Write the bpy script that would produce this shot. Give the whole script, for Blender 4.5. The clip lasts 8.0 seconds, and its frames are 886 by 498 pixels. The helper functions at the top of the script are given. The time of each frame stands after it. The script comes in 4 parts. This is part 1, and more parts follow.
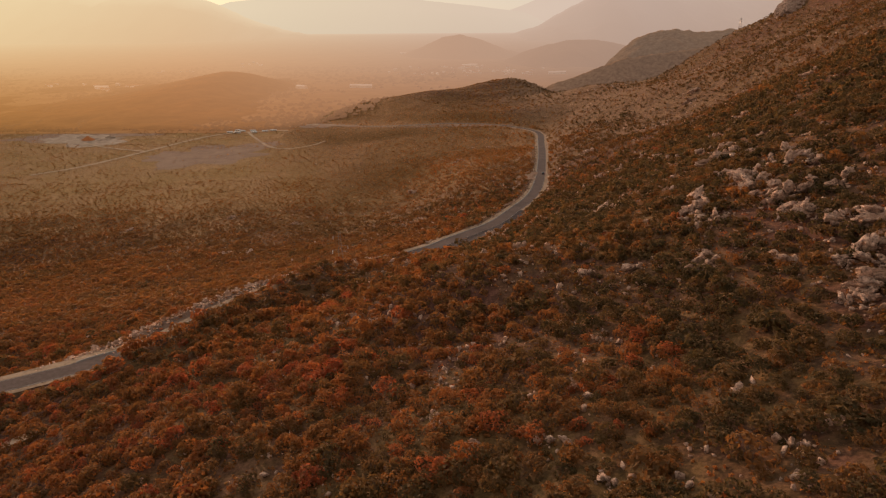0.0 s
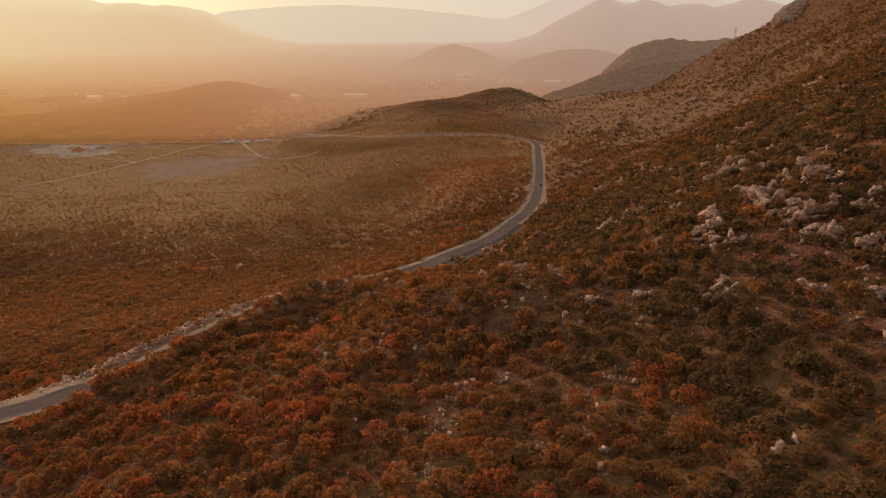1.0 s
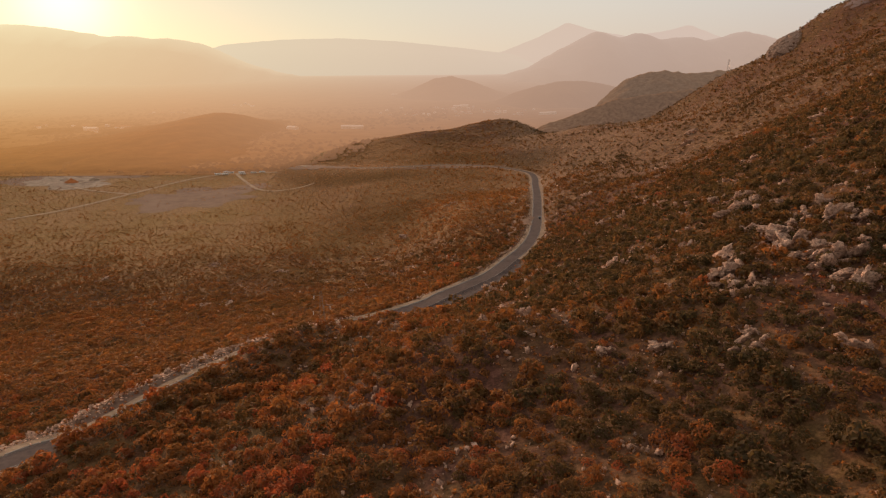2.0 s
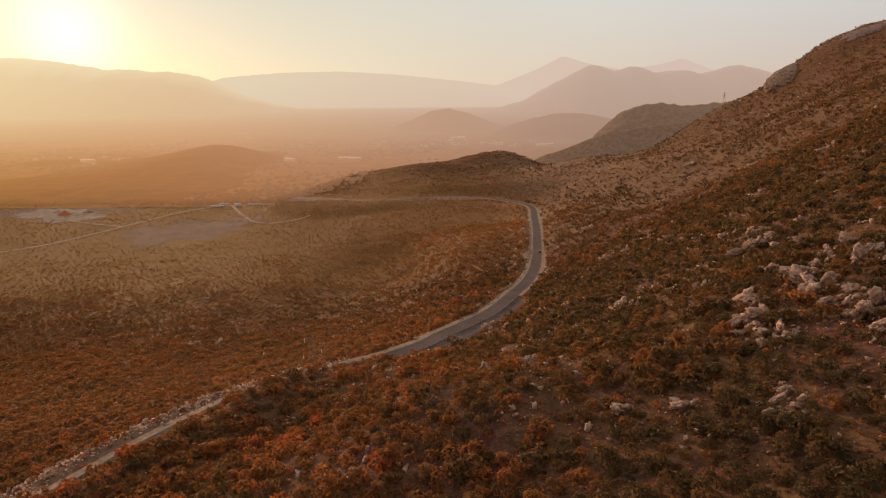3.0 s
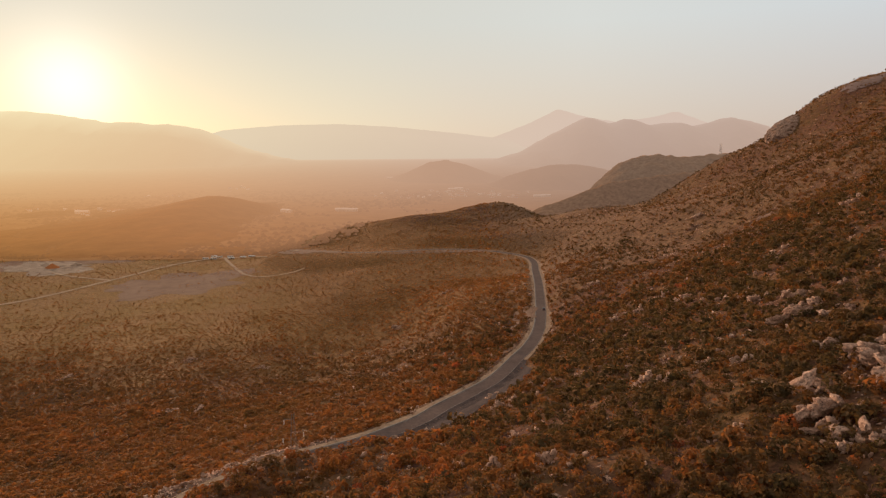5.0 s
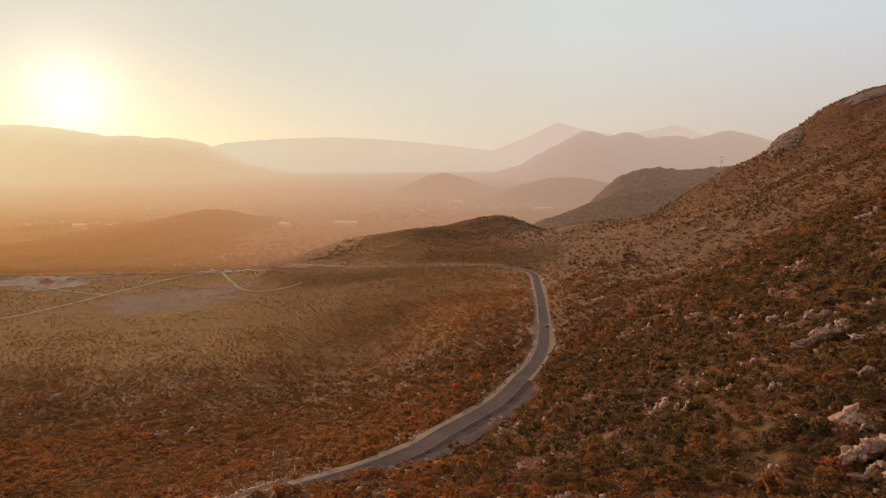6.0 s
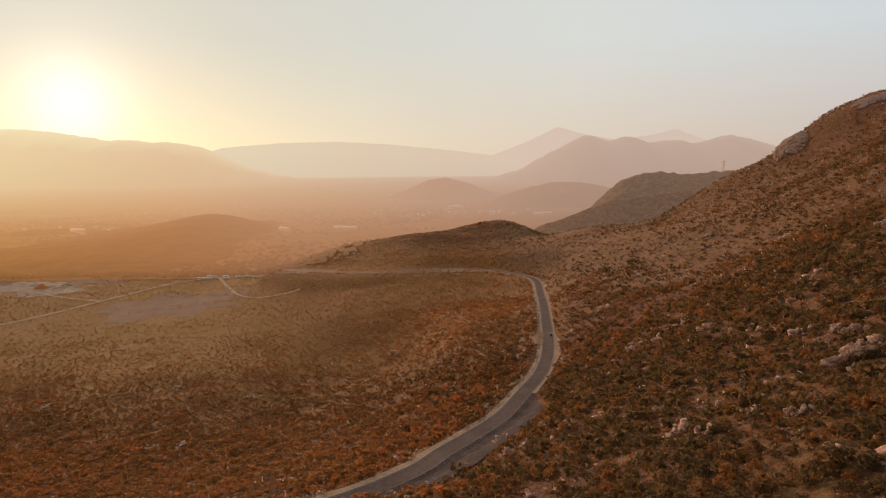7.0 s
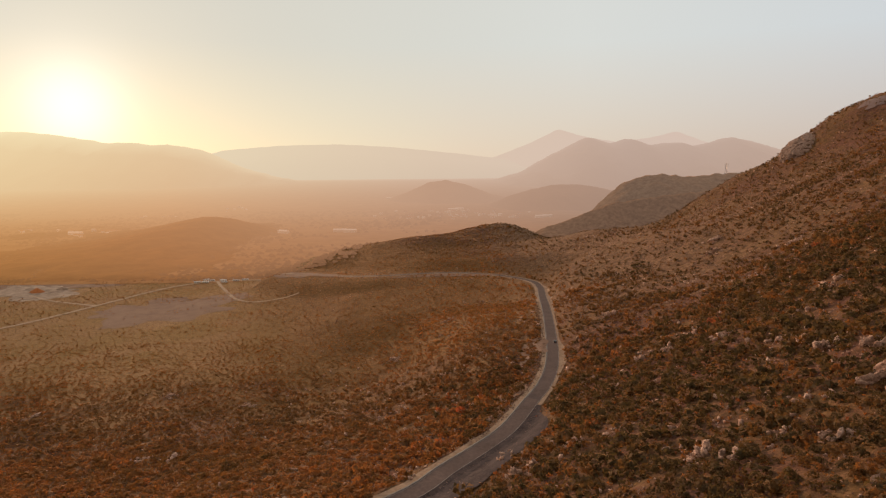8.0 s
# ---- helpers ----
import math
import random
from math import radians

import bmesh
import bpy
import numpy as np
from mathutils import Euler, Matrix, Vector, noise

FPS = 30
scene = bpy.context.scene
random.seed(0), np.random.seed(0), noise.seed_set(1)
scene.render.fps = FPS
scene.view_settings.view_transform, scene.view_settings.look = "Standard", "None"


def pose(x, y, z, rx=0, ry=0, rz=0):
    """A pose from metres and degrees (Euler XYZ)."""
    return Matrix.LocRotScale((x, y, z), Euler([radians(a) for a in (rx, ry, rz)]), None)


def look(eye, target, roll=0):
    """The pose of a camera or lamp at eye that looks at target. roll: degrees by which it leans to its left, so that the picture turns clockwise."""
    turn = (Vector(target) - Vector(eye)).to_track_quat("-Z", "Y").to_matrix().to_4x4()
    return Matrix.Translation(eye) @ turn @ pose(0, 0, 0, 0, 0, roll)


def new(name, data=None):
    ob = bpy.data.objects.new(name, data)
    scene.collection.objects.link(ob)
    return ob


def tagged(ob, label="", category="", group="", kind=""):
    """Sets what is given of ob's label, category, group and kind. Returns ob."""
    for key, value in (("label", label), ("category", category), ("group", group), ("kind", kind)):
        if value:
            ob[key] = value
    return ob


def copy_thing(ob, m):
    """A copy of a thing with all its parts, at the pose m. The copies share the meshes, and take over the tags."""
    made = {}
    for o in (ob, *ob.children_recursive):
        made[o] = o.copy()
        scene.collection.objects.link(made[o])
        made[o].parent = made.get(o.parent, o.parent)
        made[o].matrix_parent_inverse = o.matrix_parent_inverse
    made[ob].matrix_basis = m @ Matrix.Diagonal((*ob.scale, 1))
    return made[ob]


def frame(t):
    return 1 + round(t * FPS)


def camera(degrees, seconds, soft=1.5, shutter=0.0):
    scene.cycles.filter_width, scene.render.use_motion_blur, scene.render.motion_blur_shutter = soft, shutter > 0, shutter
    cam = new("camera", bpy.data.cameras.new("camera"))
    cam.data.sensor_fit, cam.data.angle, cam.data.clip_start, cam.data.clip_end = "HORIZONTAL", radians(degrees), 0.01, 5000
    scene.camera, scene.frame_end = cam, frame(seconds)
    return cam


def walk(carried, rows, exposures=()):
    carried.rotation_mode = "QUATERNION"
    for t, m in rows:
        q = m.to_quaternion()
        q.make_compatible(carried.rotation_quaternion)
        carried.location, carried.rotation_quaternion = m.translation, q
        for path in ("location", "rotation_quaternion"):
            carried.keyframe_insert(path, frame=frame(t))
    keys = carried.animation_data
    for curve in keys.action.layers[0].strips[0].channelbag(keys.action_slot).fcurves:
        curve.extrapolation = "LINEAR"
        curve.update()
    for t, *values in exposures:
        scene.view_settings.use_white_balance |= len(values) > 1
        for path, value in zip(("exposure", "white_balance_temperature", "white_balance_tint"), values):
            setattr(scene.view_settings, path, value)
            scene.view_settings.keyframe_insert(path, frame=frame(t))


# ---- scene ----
cam = camera(69.8, 8.0, 1.25)
PATH = [
    (0.0, pose(0.40, -0.06, 99.79, 70.64, 0.30, 0.34)),
    (0.5, pose(0.30, 5.89, 99.67, 70.61, 0.31, 0.10)),
    (1.0, pose(0.20, 11.79, 99.56, 71.40, 0.32, -0.10)),
    (1.5, pose(0.10, 17.66, 99.44, 72.69, 0.33, -0.28)),
    (3.0, pose(-0.22, 35.08, 99.09, 76.82, 0.36, -0.68)),
    (3.5, pose(-0.33, 40.83, 98.98, 78.08, 0.37, -0.77)),
    (4.0, pose(-0.44, 46.56, 98.86, 79.34, 0.38, -0.84)),
    (4.5, pose(-0.55, 52.28, 98.75, 80.36, 0.39, -0.90)),
    (5.0, pose(-0.67, 57.98, 98.63, 81.32, 0.40, -0.94)),
    (6.5, pose(-1.03, 75.01, 98.28, 82.73, 0.43, -0.99)),
    (7.0, pose(-1.16, 80.67, 98.17, 82.88, 0.44, -0.98)),
    (7.5, pose(-1.28, 86.34, 98.05, 83.02, 0.45, -0.97)),
    (8.0, pose(-1.41, 92.00, 97.94, 83.11, 0.46, -0.96)),
]
walk(cam, PATH)

# ---- world, sun, exposure ----
SUN_EL, SUN_AZ = 5.3, 28.8          # degrees above the horizon, degrees left of +y
sun_dir = Vector((-math.sin(radians(SUN_AZ)) * math.cos(radians(SUN_EL)),
                  math.cos(radians(SUN_AZ)) * math.cos(radians(SUN_EL)), math.sin(radians(SUN_EL))))
scene.view_settings.exposure = 0.0

world = bpy.data.worlds.new("sky")
scene.world = world
world.use_nodes = True
wt = world.node_tree
wt.nodes.clear()
w_out = wt.nodes.new("ShaderNodeOutputWorld")
w_bg = wt.nodes.new("ShaderNodeBackground")
w_sky = wt.nodes.new("ShaderNodeTexSky")
w_sky.sky_type = "NISHITA"
w_sky.sun_disc = False
w_sky.sun_elevation = radians(SUN_EL)
w_sky.sun_rotation = radians(-SUN_AZ)
w_sky.altitude = 200
w_sky.air_density = 1.0
w_sky.dust_density = 1.5
w_sky.ozone_density = 1.0


def wmath(op, a, b=0.0, clamp=False):
    n = wt.nodes.new("ShaderNodeMath")
    n.operation, n.use_clamp = op, clamp
    for k, v in ((0, a), (1, b)):
        if isinstance(v, (int, float)):
            n.inputs[k].default_value = v
        else:
            wt.links.new(v, n.inputs[k])
    return n.outputs[0]


def wramp(fac, stops):
    n = wt.nodes.new("ShaderNodeValToRGB")
    while len(n.color_ramp.elements) < len(stops):
        n.color_ramp.elements.new(0.5)
    for e, (p, c) in zip(n.color_ramp.elements, stops):
        e.position, e.color = p, (*c, 1)
    wt.links.new(fac, n.inputs[0])
    return n.outputs[0]


def wmix(fac, a, b, mode):
    n = wt.nodes.new("ShaderNodeMix")
    n.data_type, n.blend_type = "RGBA", mode
    for k, v in ((0, fac), (6, a), (7, b)):
        if isinstance(v, (int, float)):
            n.inputs[k].default_value = v
        else:
            wt.links.new(v, n.inputs[k])
    return n.outputs[2]


# evening haze: the clear sky's own light over a bright veil, warm along the horizon, with an aureole round the sun
w_dir = wt.nodes.new("ShaderNodeTexCoord").outputs["Generated"]
w_sep = wt.nodes.new("ShaderNodeSeparateXYZ")
wt.links.new(w_dir, w_sep.inputs[0])
w_dot = wt.nodes.new("ShaderNodeVectorMath")
w_dot.operation = "DOT_PRODUCT"
w_dot.inputs[1].default_value = sun_dir
wt.links.new(w_dir, w_dot.inputs[0])
near_sun = wmath("MAXIMUM", w_dot.outputs["Value"], 0.0)
veil_up = wramp(near_sun, [(0.0, (0.60, 0.48, 0.39)), (0.28, (0.60, 0.54, 0.49)), (0.45, (0.62, 0.65, 0.67)), (0.75, (0.67, 0.68, 0.65)), (0.93, (0.64, 0.63, 0.57)), (1.0, (0.60, 0.585, 0.52))])
veil_low = wramp(near_sun, [(0.0, (0.44, 0.35, 0.31)), (0.5, (0.60, 0.47, 0.39)), (0.85, (0.74, 0.60, 0.46)), (1.0, (0.80, 0.71, 0.50))])
low = wramp(wmath("MULTIPLY", w_sep.outputs[2], 4.0, True), [(0.0, (1, 1, 1)), (0.22, (0.7, 0.7, 0.7)), (0.75, (0, 0, 0))])
veil = wmix(low, veil_up, veil_low, "MIX")
aureole = wmix(1.0, wramp(wmath("POWER", near_sun, 90.0), [(0.0, (0, 0, 0)), (1.0, (0.05, 0.05, 0.04))]),
               wramp(wmath("POWER", near_sun, 480.0), [(0.0, (0, 0, 0)), (0.4, (0.11, 0.115, 0.12)), (1.0, (0.26, 0.29, 0.36))]), "ADD")
veil = wmix(1.0, veil, aureole, "ADD")
w_rgb = wt.nodes.new("ShaderNodeRGB")
w_rgb.outputs[0].default_value = (0.008, 0.008, 0.008, 1)
clear = wmix(1.0, w_sky.outputs[0], w_rgb.outputs[0], "MULTIPLY")
wt.links.new(wmix(1.0, veil, clear, "ADD"), w_bg.inputs["Color"])
w_bg.inputs["Strength"].default_value = 1.0
wt.links.new(w_bg.outputs[0], w_out.inputs[0])

sun_data = bpy.data.lights.new("sun", "SUN")
sun_data.energy, sun_data.angle, sun_data.color = 4.1, radians(4.0), (1.0, 0.60, 0.36)
sun_lamp = new("sun", sun_data)
sun_lamp.matrix_world = look((0, 0, 400), Vector((0, 0, 400)) - sun_dir)


# ---- materials ----
def ramp(nt, fac, stops):
    n = nt.nodes.new("ShaderNodeValToRGB")
    while len(n.color_ramp.elements) < len(stops):
        n.color_ramp.elements.new(0.5)
    for e, (p, c) in zip(n.color_ramp.elements, stops):
        e.position, e.color = p, (*c, 1)
    nt.links.new(fac, n.inputs[0])
    return n.outputs[0]


def noise_tex(nt, co, scale, detail=4, rough=0.6):
    n = nt.nodes.new("ShaderNodeTexNoise")
    n.inputs["Scale"].default_value, n.inputs["Detail"].default_value, n.inputs["Roughness"].default_value = scale, detail, rough
    nt.links.new(co, n.inputs["Vector"])
    return n.outputs[0]


def mix(nt, fac, a, b, mode="MIX"):
    n = nt.nodes.new("ShaderNodeMix")
    n.data_type, n.blend_type = "RGBA", mode
    for k, v in ((0, fac), (6, a), (7, b)):
        if isinstance(v, (int, float)):
            n.inputs[k].default_value = v
        elif isinstance(v, tuple):
            n.inputs[k].default_value = (*v, 1)
        else:
            nt.links.new(v, n.inputs[k])
    return n.outputs[2]


def calc(nt, op, a, b=0.0, clamp=False):
    n = nt.nodes.new("ShaderNodeMath")
    n.operation, n.use_clamp = op, clamp
    for k, v in ((0, a), (1, b)):
        if isinstance(v, (int, float)):
            n.inputs[k].default_value = v
        else:
            nt.links.new(v, n.inputs[k])
    return n.outputs[0]


def bump(nt, height, bsdf, strength, distance):
    n = nt.nodes.new("ShaderNodeBump")
    n.inputs["Strength"].default_value, n.inputs["Distance"].default_value = strength, distance
    nt.links.new(height, n.inputs["Height"])
    nt.links.new(n.outputs[0], bsdf.inputs["Normal"])


def material(name, rough=0.9, spec=0.2):
    """A new node material: its tree, its principled shader and world position."""
    m = bpy.data.materials.new(name)
    m.use_nodes = True
    nt = m.node_tree
    bsdf = nt.nodes["Principled BSDF"]
    bsdf.inputs["Roughness"].default_value = rough
    bsdf.inputs["Specular IOR Level"].default_value = spec
    geo = nt.nodes.new("ShaderNodeNewGeometry")
    return m, nt, bsdf, geo


def plain_material(name, dark, light, scale, rough=0.85, bump_d=0.02, bump_s=0.5, metallic=0.0):
    m, nt, bsdf, geo = material(name, rough, 0.06 if rough > 0.75 else 0.4)
    a = noise_tex(nt, geo.outputs["Position"], scale, 6, 0.65)
    b = noise_tex(nt, geo.outputs["Position"], scale * 0.13, 3)
    fac = calc(nt, "ADD", calc(nt, "MULTIPLY", a, 0.6), calc(nt, "MULTIPLY", b, 0.4))
    nt.links.new(ramp(nt, fac, [(0.35, dark), (0.65, light)]), bsdf.inputs["Base Color"])
    bsdf.inputs["Metallic"].default_value = metallic
    bump(nt, a, bsdf, bump_s, bump_d)
    return m


def ground_material():
    m, nt, bsdf, geo = material("dry_hillside_soil", 0.95, 0.1)
    pos = geo.outputs["Position"]
    fine = calc(nt, "ADD", calc(nt, "MULTIPLY", noise_tex(nt, pos, 1.6, 6, 0.75), 0.45), calc(nt, "MULTIPLY", noise_tex(nt, pos, 0.28, 8, 0.75), 0.55))
    mid, big = noise_tex(nt, pos, 0.16, 5, 0.65), noise_tex(nt, pos, 0.018, 4)
    soil = ramp(nt, fine, [(0.40, (0.040, 0.019, 0.013)), (0.5, (0.076, 0.033, 0.023)), (0.60, (0.140, 0.064, 0.048))])
    grass = ramp(nt, fine, [(0.40, (0.048, 0.028, 0.011)), (0.5, (0.090, 0.051, 0.019)), (0.60, (0.150, 0.090, 0.041))])
    col = mix(nt, ramp(nt, calc(nt, "ADD", calc(nt, "MULTIPLY", mid, 0.5), calc(nt, "MULTIPLY", big, 0.5)), [(0.42, (0, 0, 0)), (0.6, (1, 1, 1))]), soil, grass)
    # straw on the low land, its colour brightened in place of the valley's haze
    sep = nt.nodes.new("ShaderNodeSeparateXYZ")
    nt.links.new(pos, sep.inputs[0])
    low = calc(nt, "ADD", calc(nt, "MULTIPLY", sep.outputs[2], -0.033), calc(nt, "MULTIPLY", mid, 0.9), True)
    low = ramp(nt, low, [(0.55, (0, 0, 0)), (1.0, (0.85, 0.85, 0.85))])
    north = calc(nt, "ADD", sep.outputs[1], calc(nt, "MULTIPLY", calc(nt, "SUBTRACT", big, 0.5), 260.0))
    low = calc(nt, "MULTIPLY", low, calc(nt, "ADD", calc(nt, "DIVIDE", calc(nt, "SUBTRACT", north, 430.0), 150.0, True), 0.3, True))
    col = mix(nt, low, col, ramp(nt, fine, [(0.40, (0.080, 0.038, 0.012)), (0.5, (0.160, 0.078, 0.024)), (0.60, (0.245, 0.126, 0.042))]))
    # tan dust on the bare shoulder above the far road
    tan = calc(nt, "MULTIPLY", calc(nt, "DIVIDE", calc(nt, "SUBTRACT", sep.outputs[1], 430.0), 170.0, True), calc(nt, "DIVIDE", calc(nt, "SUBTRACT", sep.outputs[0], 50.0), 80.0, True))
    tan = calc(nt, "MULTIPLY", tan, ramp(nt, mid, [(0.35, (0.35, 0.35, 0.35)), (0.6, (1, 1, 1))]))
    tan = calc(nt, "MULTIPLY", tan, calc(nt, "SUBTRACT", 1.0, calc(nt, "DIVIDE", calc(nt, "SUBTRACT", sep.outputs[0], 190.0), 190.0, True)))
    col = mix(nt, tan, col, ramp(nt, fine, [(0.40, (0.066, 0.039, 0.022)), (0.5, (0.140, 0.084, 0.048)), (0.60, (0.23, 0.145, 0.088))]))
    # paler meadow on the flat valley floor, the haze's brightness put into its colour
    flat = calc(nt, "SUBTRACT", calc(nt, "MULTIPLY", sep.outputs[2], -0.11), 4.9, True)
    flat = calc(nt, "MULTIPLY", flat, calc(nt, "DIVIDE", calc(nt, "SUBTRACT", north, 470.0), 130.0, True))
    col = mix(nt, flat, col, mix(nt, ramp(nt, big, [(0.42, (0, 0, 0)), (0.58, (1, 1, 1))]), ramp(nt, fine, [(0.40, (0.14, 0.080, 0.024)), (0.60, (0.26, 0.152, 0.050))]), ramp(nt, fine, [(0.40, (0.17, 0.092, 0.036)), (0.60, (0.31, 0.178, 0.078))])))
    vor = nt.nodes.new("ShaderNodeTexVoronoi")
    vor.inputs["Scale"].default_value = 0.55
    nt.links.new(pos, vor.inputs["Vector"])
    stones = ramp(nt, calc(nt, "ADD", vor.outputs["Distance"], calc(nt, "MULTIPLY", mid, 0.9)), [(0.44, (1, 1, 1)), (0.50, (0, 0, 0))])
    col = mix(nt, stones, col, ramp(nt, fine, [(0.4, (0.10, 0.075, 0.06)), (0.62, (0.26, 0.21, 0.175))]))
    nt.links.new(ramp(nt, fine, [(0.43, (0.0, 0.0, 0.0)), (0.58, (0.19, 0.19, 0.19))]), bsdf.inputs["Sheen Weight"])
    bsdf.inputs["Sheen Roughness"].default_value = 0.45
    bsdf.inputs["Sheen Tint"].default_value = (1.0, 0.50, 0.20, 1)
    nt.links.new(col, bsdf.inputs["Base Color"])
    bump(nt, calc(nt, "ADD", fine, calc(nt, "MULTIPLY", stones, 0.7)), bsdf, 0.8, 0.35)
    return m


# straw hues made bright enough to carry the valley's sunlit haze
STRAW_HAZED = [(0.0, (0.16, 0.098, 0.030)), (0.35, (0.27, 0.143, 0.040)), (0.7, (0.35, 0.165, 0.048)), (1.0, (0.35, 0.145, 0.048))]


def leaf_material(name, by_object):
    """Dry scrub leaves, lit from both sides; the hue follows each shrub's own tint."""
    m, nt, bsdf, geo = material(name, 0.75, 0.25)
    if by_object:
        n = nt.nodes.new("ShaderNodeObjectInfo")
        tint = n.outputs["Random"]
    else:
        n = nt.nodes.new("ShaderNodeAttribute")
        n.attribute_name = "tint"
        tint = n.outputs["Fac"]
    col = ramp(nt, tint, [(0.0, (0.050, 0.045, 0.021)), (0.3, (0.098, 0.064, 0.025)), (0.55, (0.160, 0.081, 0.027)), (0.8, (0.200, 0.086, 0.028)), (1.0, (0.225, 0.069, 0.032))])
    if not by_object:
        # share of straw colour, which also paints in the valley haze
        n = nt.nodes.new("ShaderNodeAttribute")
        n.attribute_name = "dry"
        col = mix(nt, n.outputs["Fac"], col, ramp(nt, tint, STRAW_HAZED))
    leaf = ramp(nt, geo.outputs["Random Per Island"], [(0.0, (0.86, 0.86, 0.86)), (0.6, (1, 1, 1)), (1.0, (1.12, 1.1, 1.06))])
    col = mix(nt, 1.0, col, leaf, "MULTIPLY")
    nt.links.new(col, bsdf.inputs["Base Color"])
    bsdf.inputs["Sheen Weight"].default_value, bsdf.inputs["Sheen Roughness"].default_value = 0.8, 0.5
    bsdf.inputs["Sheen Tint"].default_value = (1.0, 0.55, 0.25, 1)
    tr = nt.nodes.new("ShaderNodeBsdfTranslucent")
    nt.links.new(mix(nt, 1.0, col, (1.65, 1.2, 0.9), "MULTIPLY"), tr.inputs["Color"])
    ms = nt.nodes.new("ShaderNodeMixShader")
    ms.inputs[0].default_value = 0.63
    nt.links.new(bsdf.outputs[0], ms.inputs[1])
    nt.links.new(tr.outputs[0], ms.inputs[2])
    nt.links.new(ms.outputs[0], nt.nodes["Material Output"].inputs[0])
    return m


def rock_material(name, fresh=1.0):
    """Grey karst limestone: dark pits and joints, rust stains, a rough broken face."""
    m, nt, bsdf, geo = material(name, 0.9, 0.2)
    pos = geo.outputs["Position"]
    a, b, c = noise_tex(nt, pos, 1.5, 8, 0.75), noise_tex(nt, pos, 0.35, 4), noise_tex(nt, pos, 6.0, 4, 0.7)
    col = ramp(nt, a, [(0.37, (0.07, 0.044, 0.036)), (0.43, (0.36, 0.235, 0.18)), (0.58, (0.74, 0.50, 0.375))])
    col = mix(nt, ramp(nt, b, [(0.45, (0, 0, 0)), (0.65, (0.55, 0.55, 0.55))]), col, (0.40, 0.235, 0.16))
    col = mix(nt, ramp(nt, c, [(0.58, (0, 0, 0)), (0.70, (0.5, 0.5, 0.5))]), col, (0.12, 0.085, 0.07))
    col = mix(nt, 1.0, col, (fresh, fresh, fresh), "MULTIPLY")
    nt.links.new(col, bsdf.inputs["Base Color"])
    bump(nt, calc(nt, "ADD", a, calc(nt, "MULTIPLY", c, 0.3)), bsdf, 1.0, 0.5)
    return m


def haze_glow_material(name, dark, light, scale, clear=1.0, faint=0.0):
    """Far country with lit evening haze painted in as emission: it glows the more, the farther and the nearer to the
    sun it lies.
    """
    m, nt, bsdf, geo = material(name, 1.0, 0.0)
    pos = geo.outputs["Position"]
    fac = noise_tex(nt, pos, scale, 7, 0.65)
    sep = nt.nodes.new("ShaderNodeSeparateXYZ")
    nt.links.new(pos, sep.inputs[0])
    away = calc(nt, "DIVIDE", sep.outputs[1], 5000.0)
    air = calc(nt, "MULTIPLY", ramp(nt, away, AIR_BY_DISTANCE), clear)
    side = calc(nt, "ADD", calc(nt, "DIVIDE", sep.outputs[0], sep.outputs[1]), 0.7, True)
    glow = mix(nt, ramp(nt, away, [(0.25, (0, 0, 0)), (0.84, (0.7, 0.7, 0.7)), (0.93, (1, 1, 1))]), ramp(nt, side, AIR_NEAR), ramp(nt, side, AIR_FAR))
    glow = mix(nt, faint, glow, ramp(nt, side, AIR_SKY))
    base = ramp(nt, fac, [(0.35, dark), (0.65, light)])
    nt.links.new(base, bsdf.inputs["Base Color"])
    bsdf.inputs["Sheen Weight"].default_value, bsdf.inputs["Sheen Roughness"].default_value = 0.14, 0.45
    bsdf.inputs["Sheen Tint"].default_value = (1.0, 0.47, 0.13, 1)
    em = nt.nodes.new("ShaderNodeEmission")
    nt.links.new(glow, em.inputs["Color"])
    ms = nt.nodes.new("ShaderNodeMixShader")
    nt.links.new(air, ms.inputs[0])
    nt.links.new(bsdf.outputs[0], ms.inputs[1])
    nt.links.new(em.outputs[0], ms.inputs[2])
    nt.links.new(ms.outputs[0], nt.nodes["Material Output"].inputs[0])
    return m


# painted haze glow: colour by bearing, share of emission by distance
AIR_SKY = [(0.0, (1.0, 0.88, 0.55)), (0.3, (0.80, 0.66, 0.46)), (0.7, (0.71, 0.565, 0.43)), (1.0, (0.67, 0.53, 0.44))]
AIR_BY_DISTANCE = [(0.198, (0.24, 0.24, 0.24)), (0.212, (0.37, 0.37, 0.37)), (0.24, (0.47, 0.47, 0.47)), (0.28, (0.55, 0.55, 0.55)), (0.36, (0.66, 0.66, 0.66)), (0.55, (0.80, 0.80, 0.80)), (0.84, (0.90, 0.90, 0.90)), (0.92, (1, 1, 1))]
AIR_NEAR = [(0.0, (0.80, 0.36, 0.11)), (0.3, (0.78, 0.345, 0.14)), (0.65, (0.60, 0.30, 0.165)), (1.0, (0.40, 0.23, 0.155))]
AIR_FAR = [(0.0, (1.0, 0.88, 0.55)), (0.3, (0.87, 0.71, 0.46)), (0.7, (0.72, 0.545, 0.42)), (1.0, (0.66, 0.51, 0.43))]

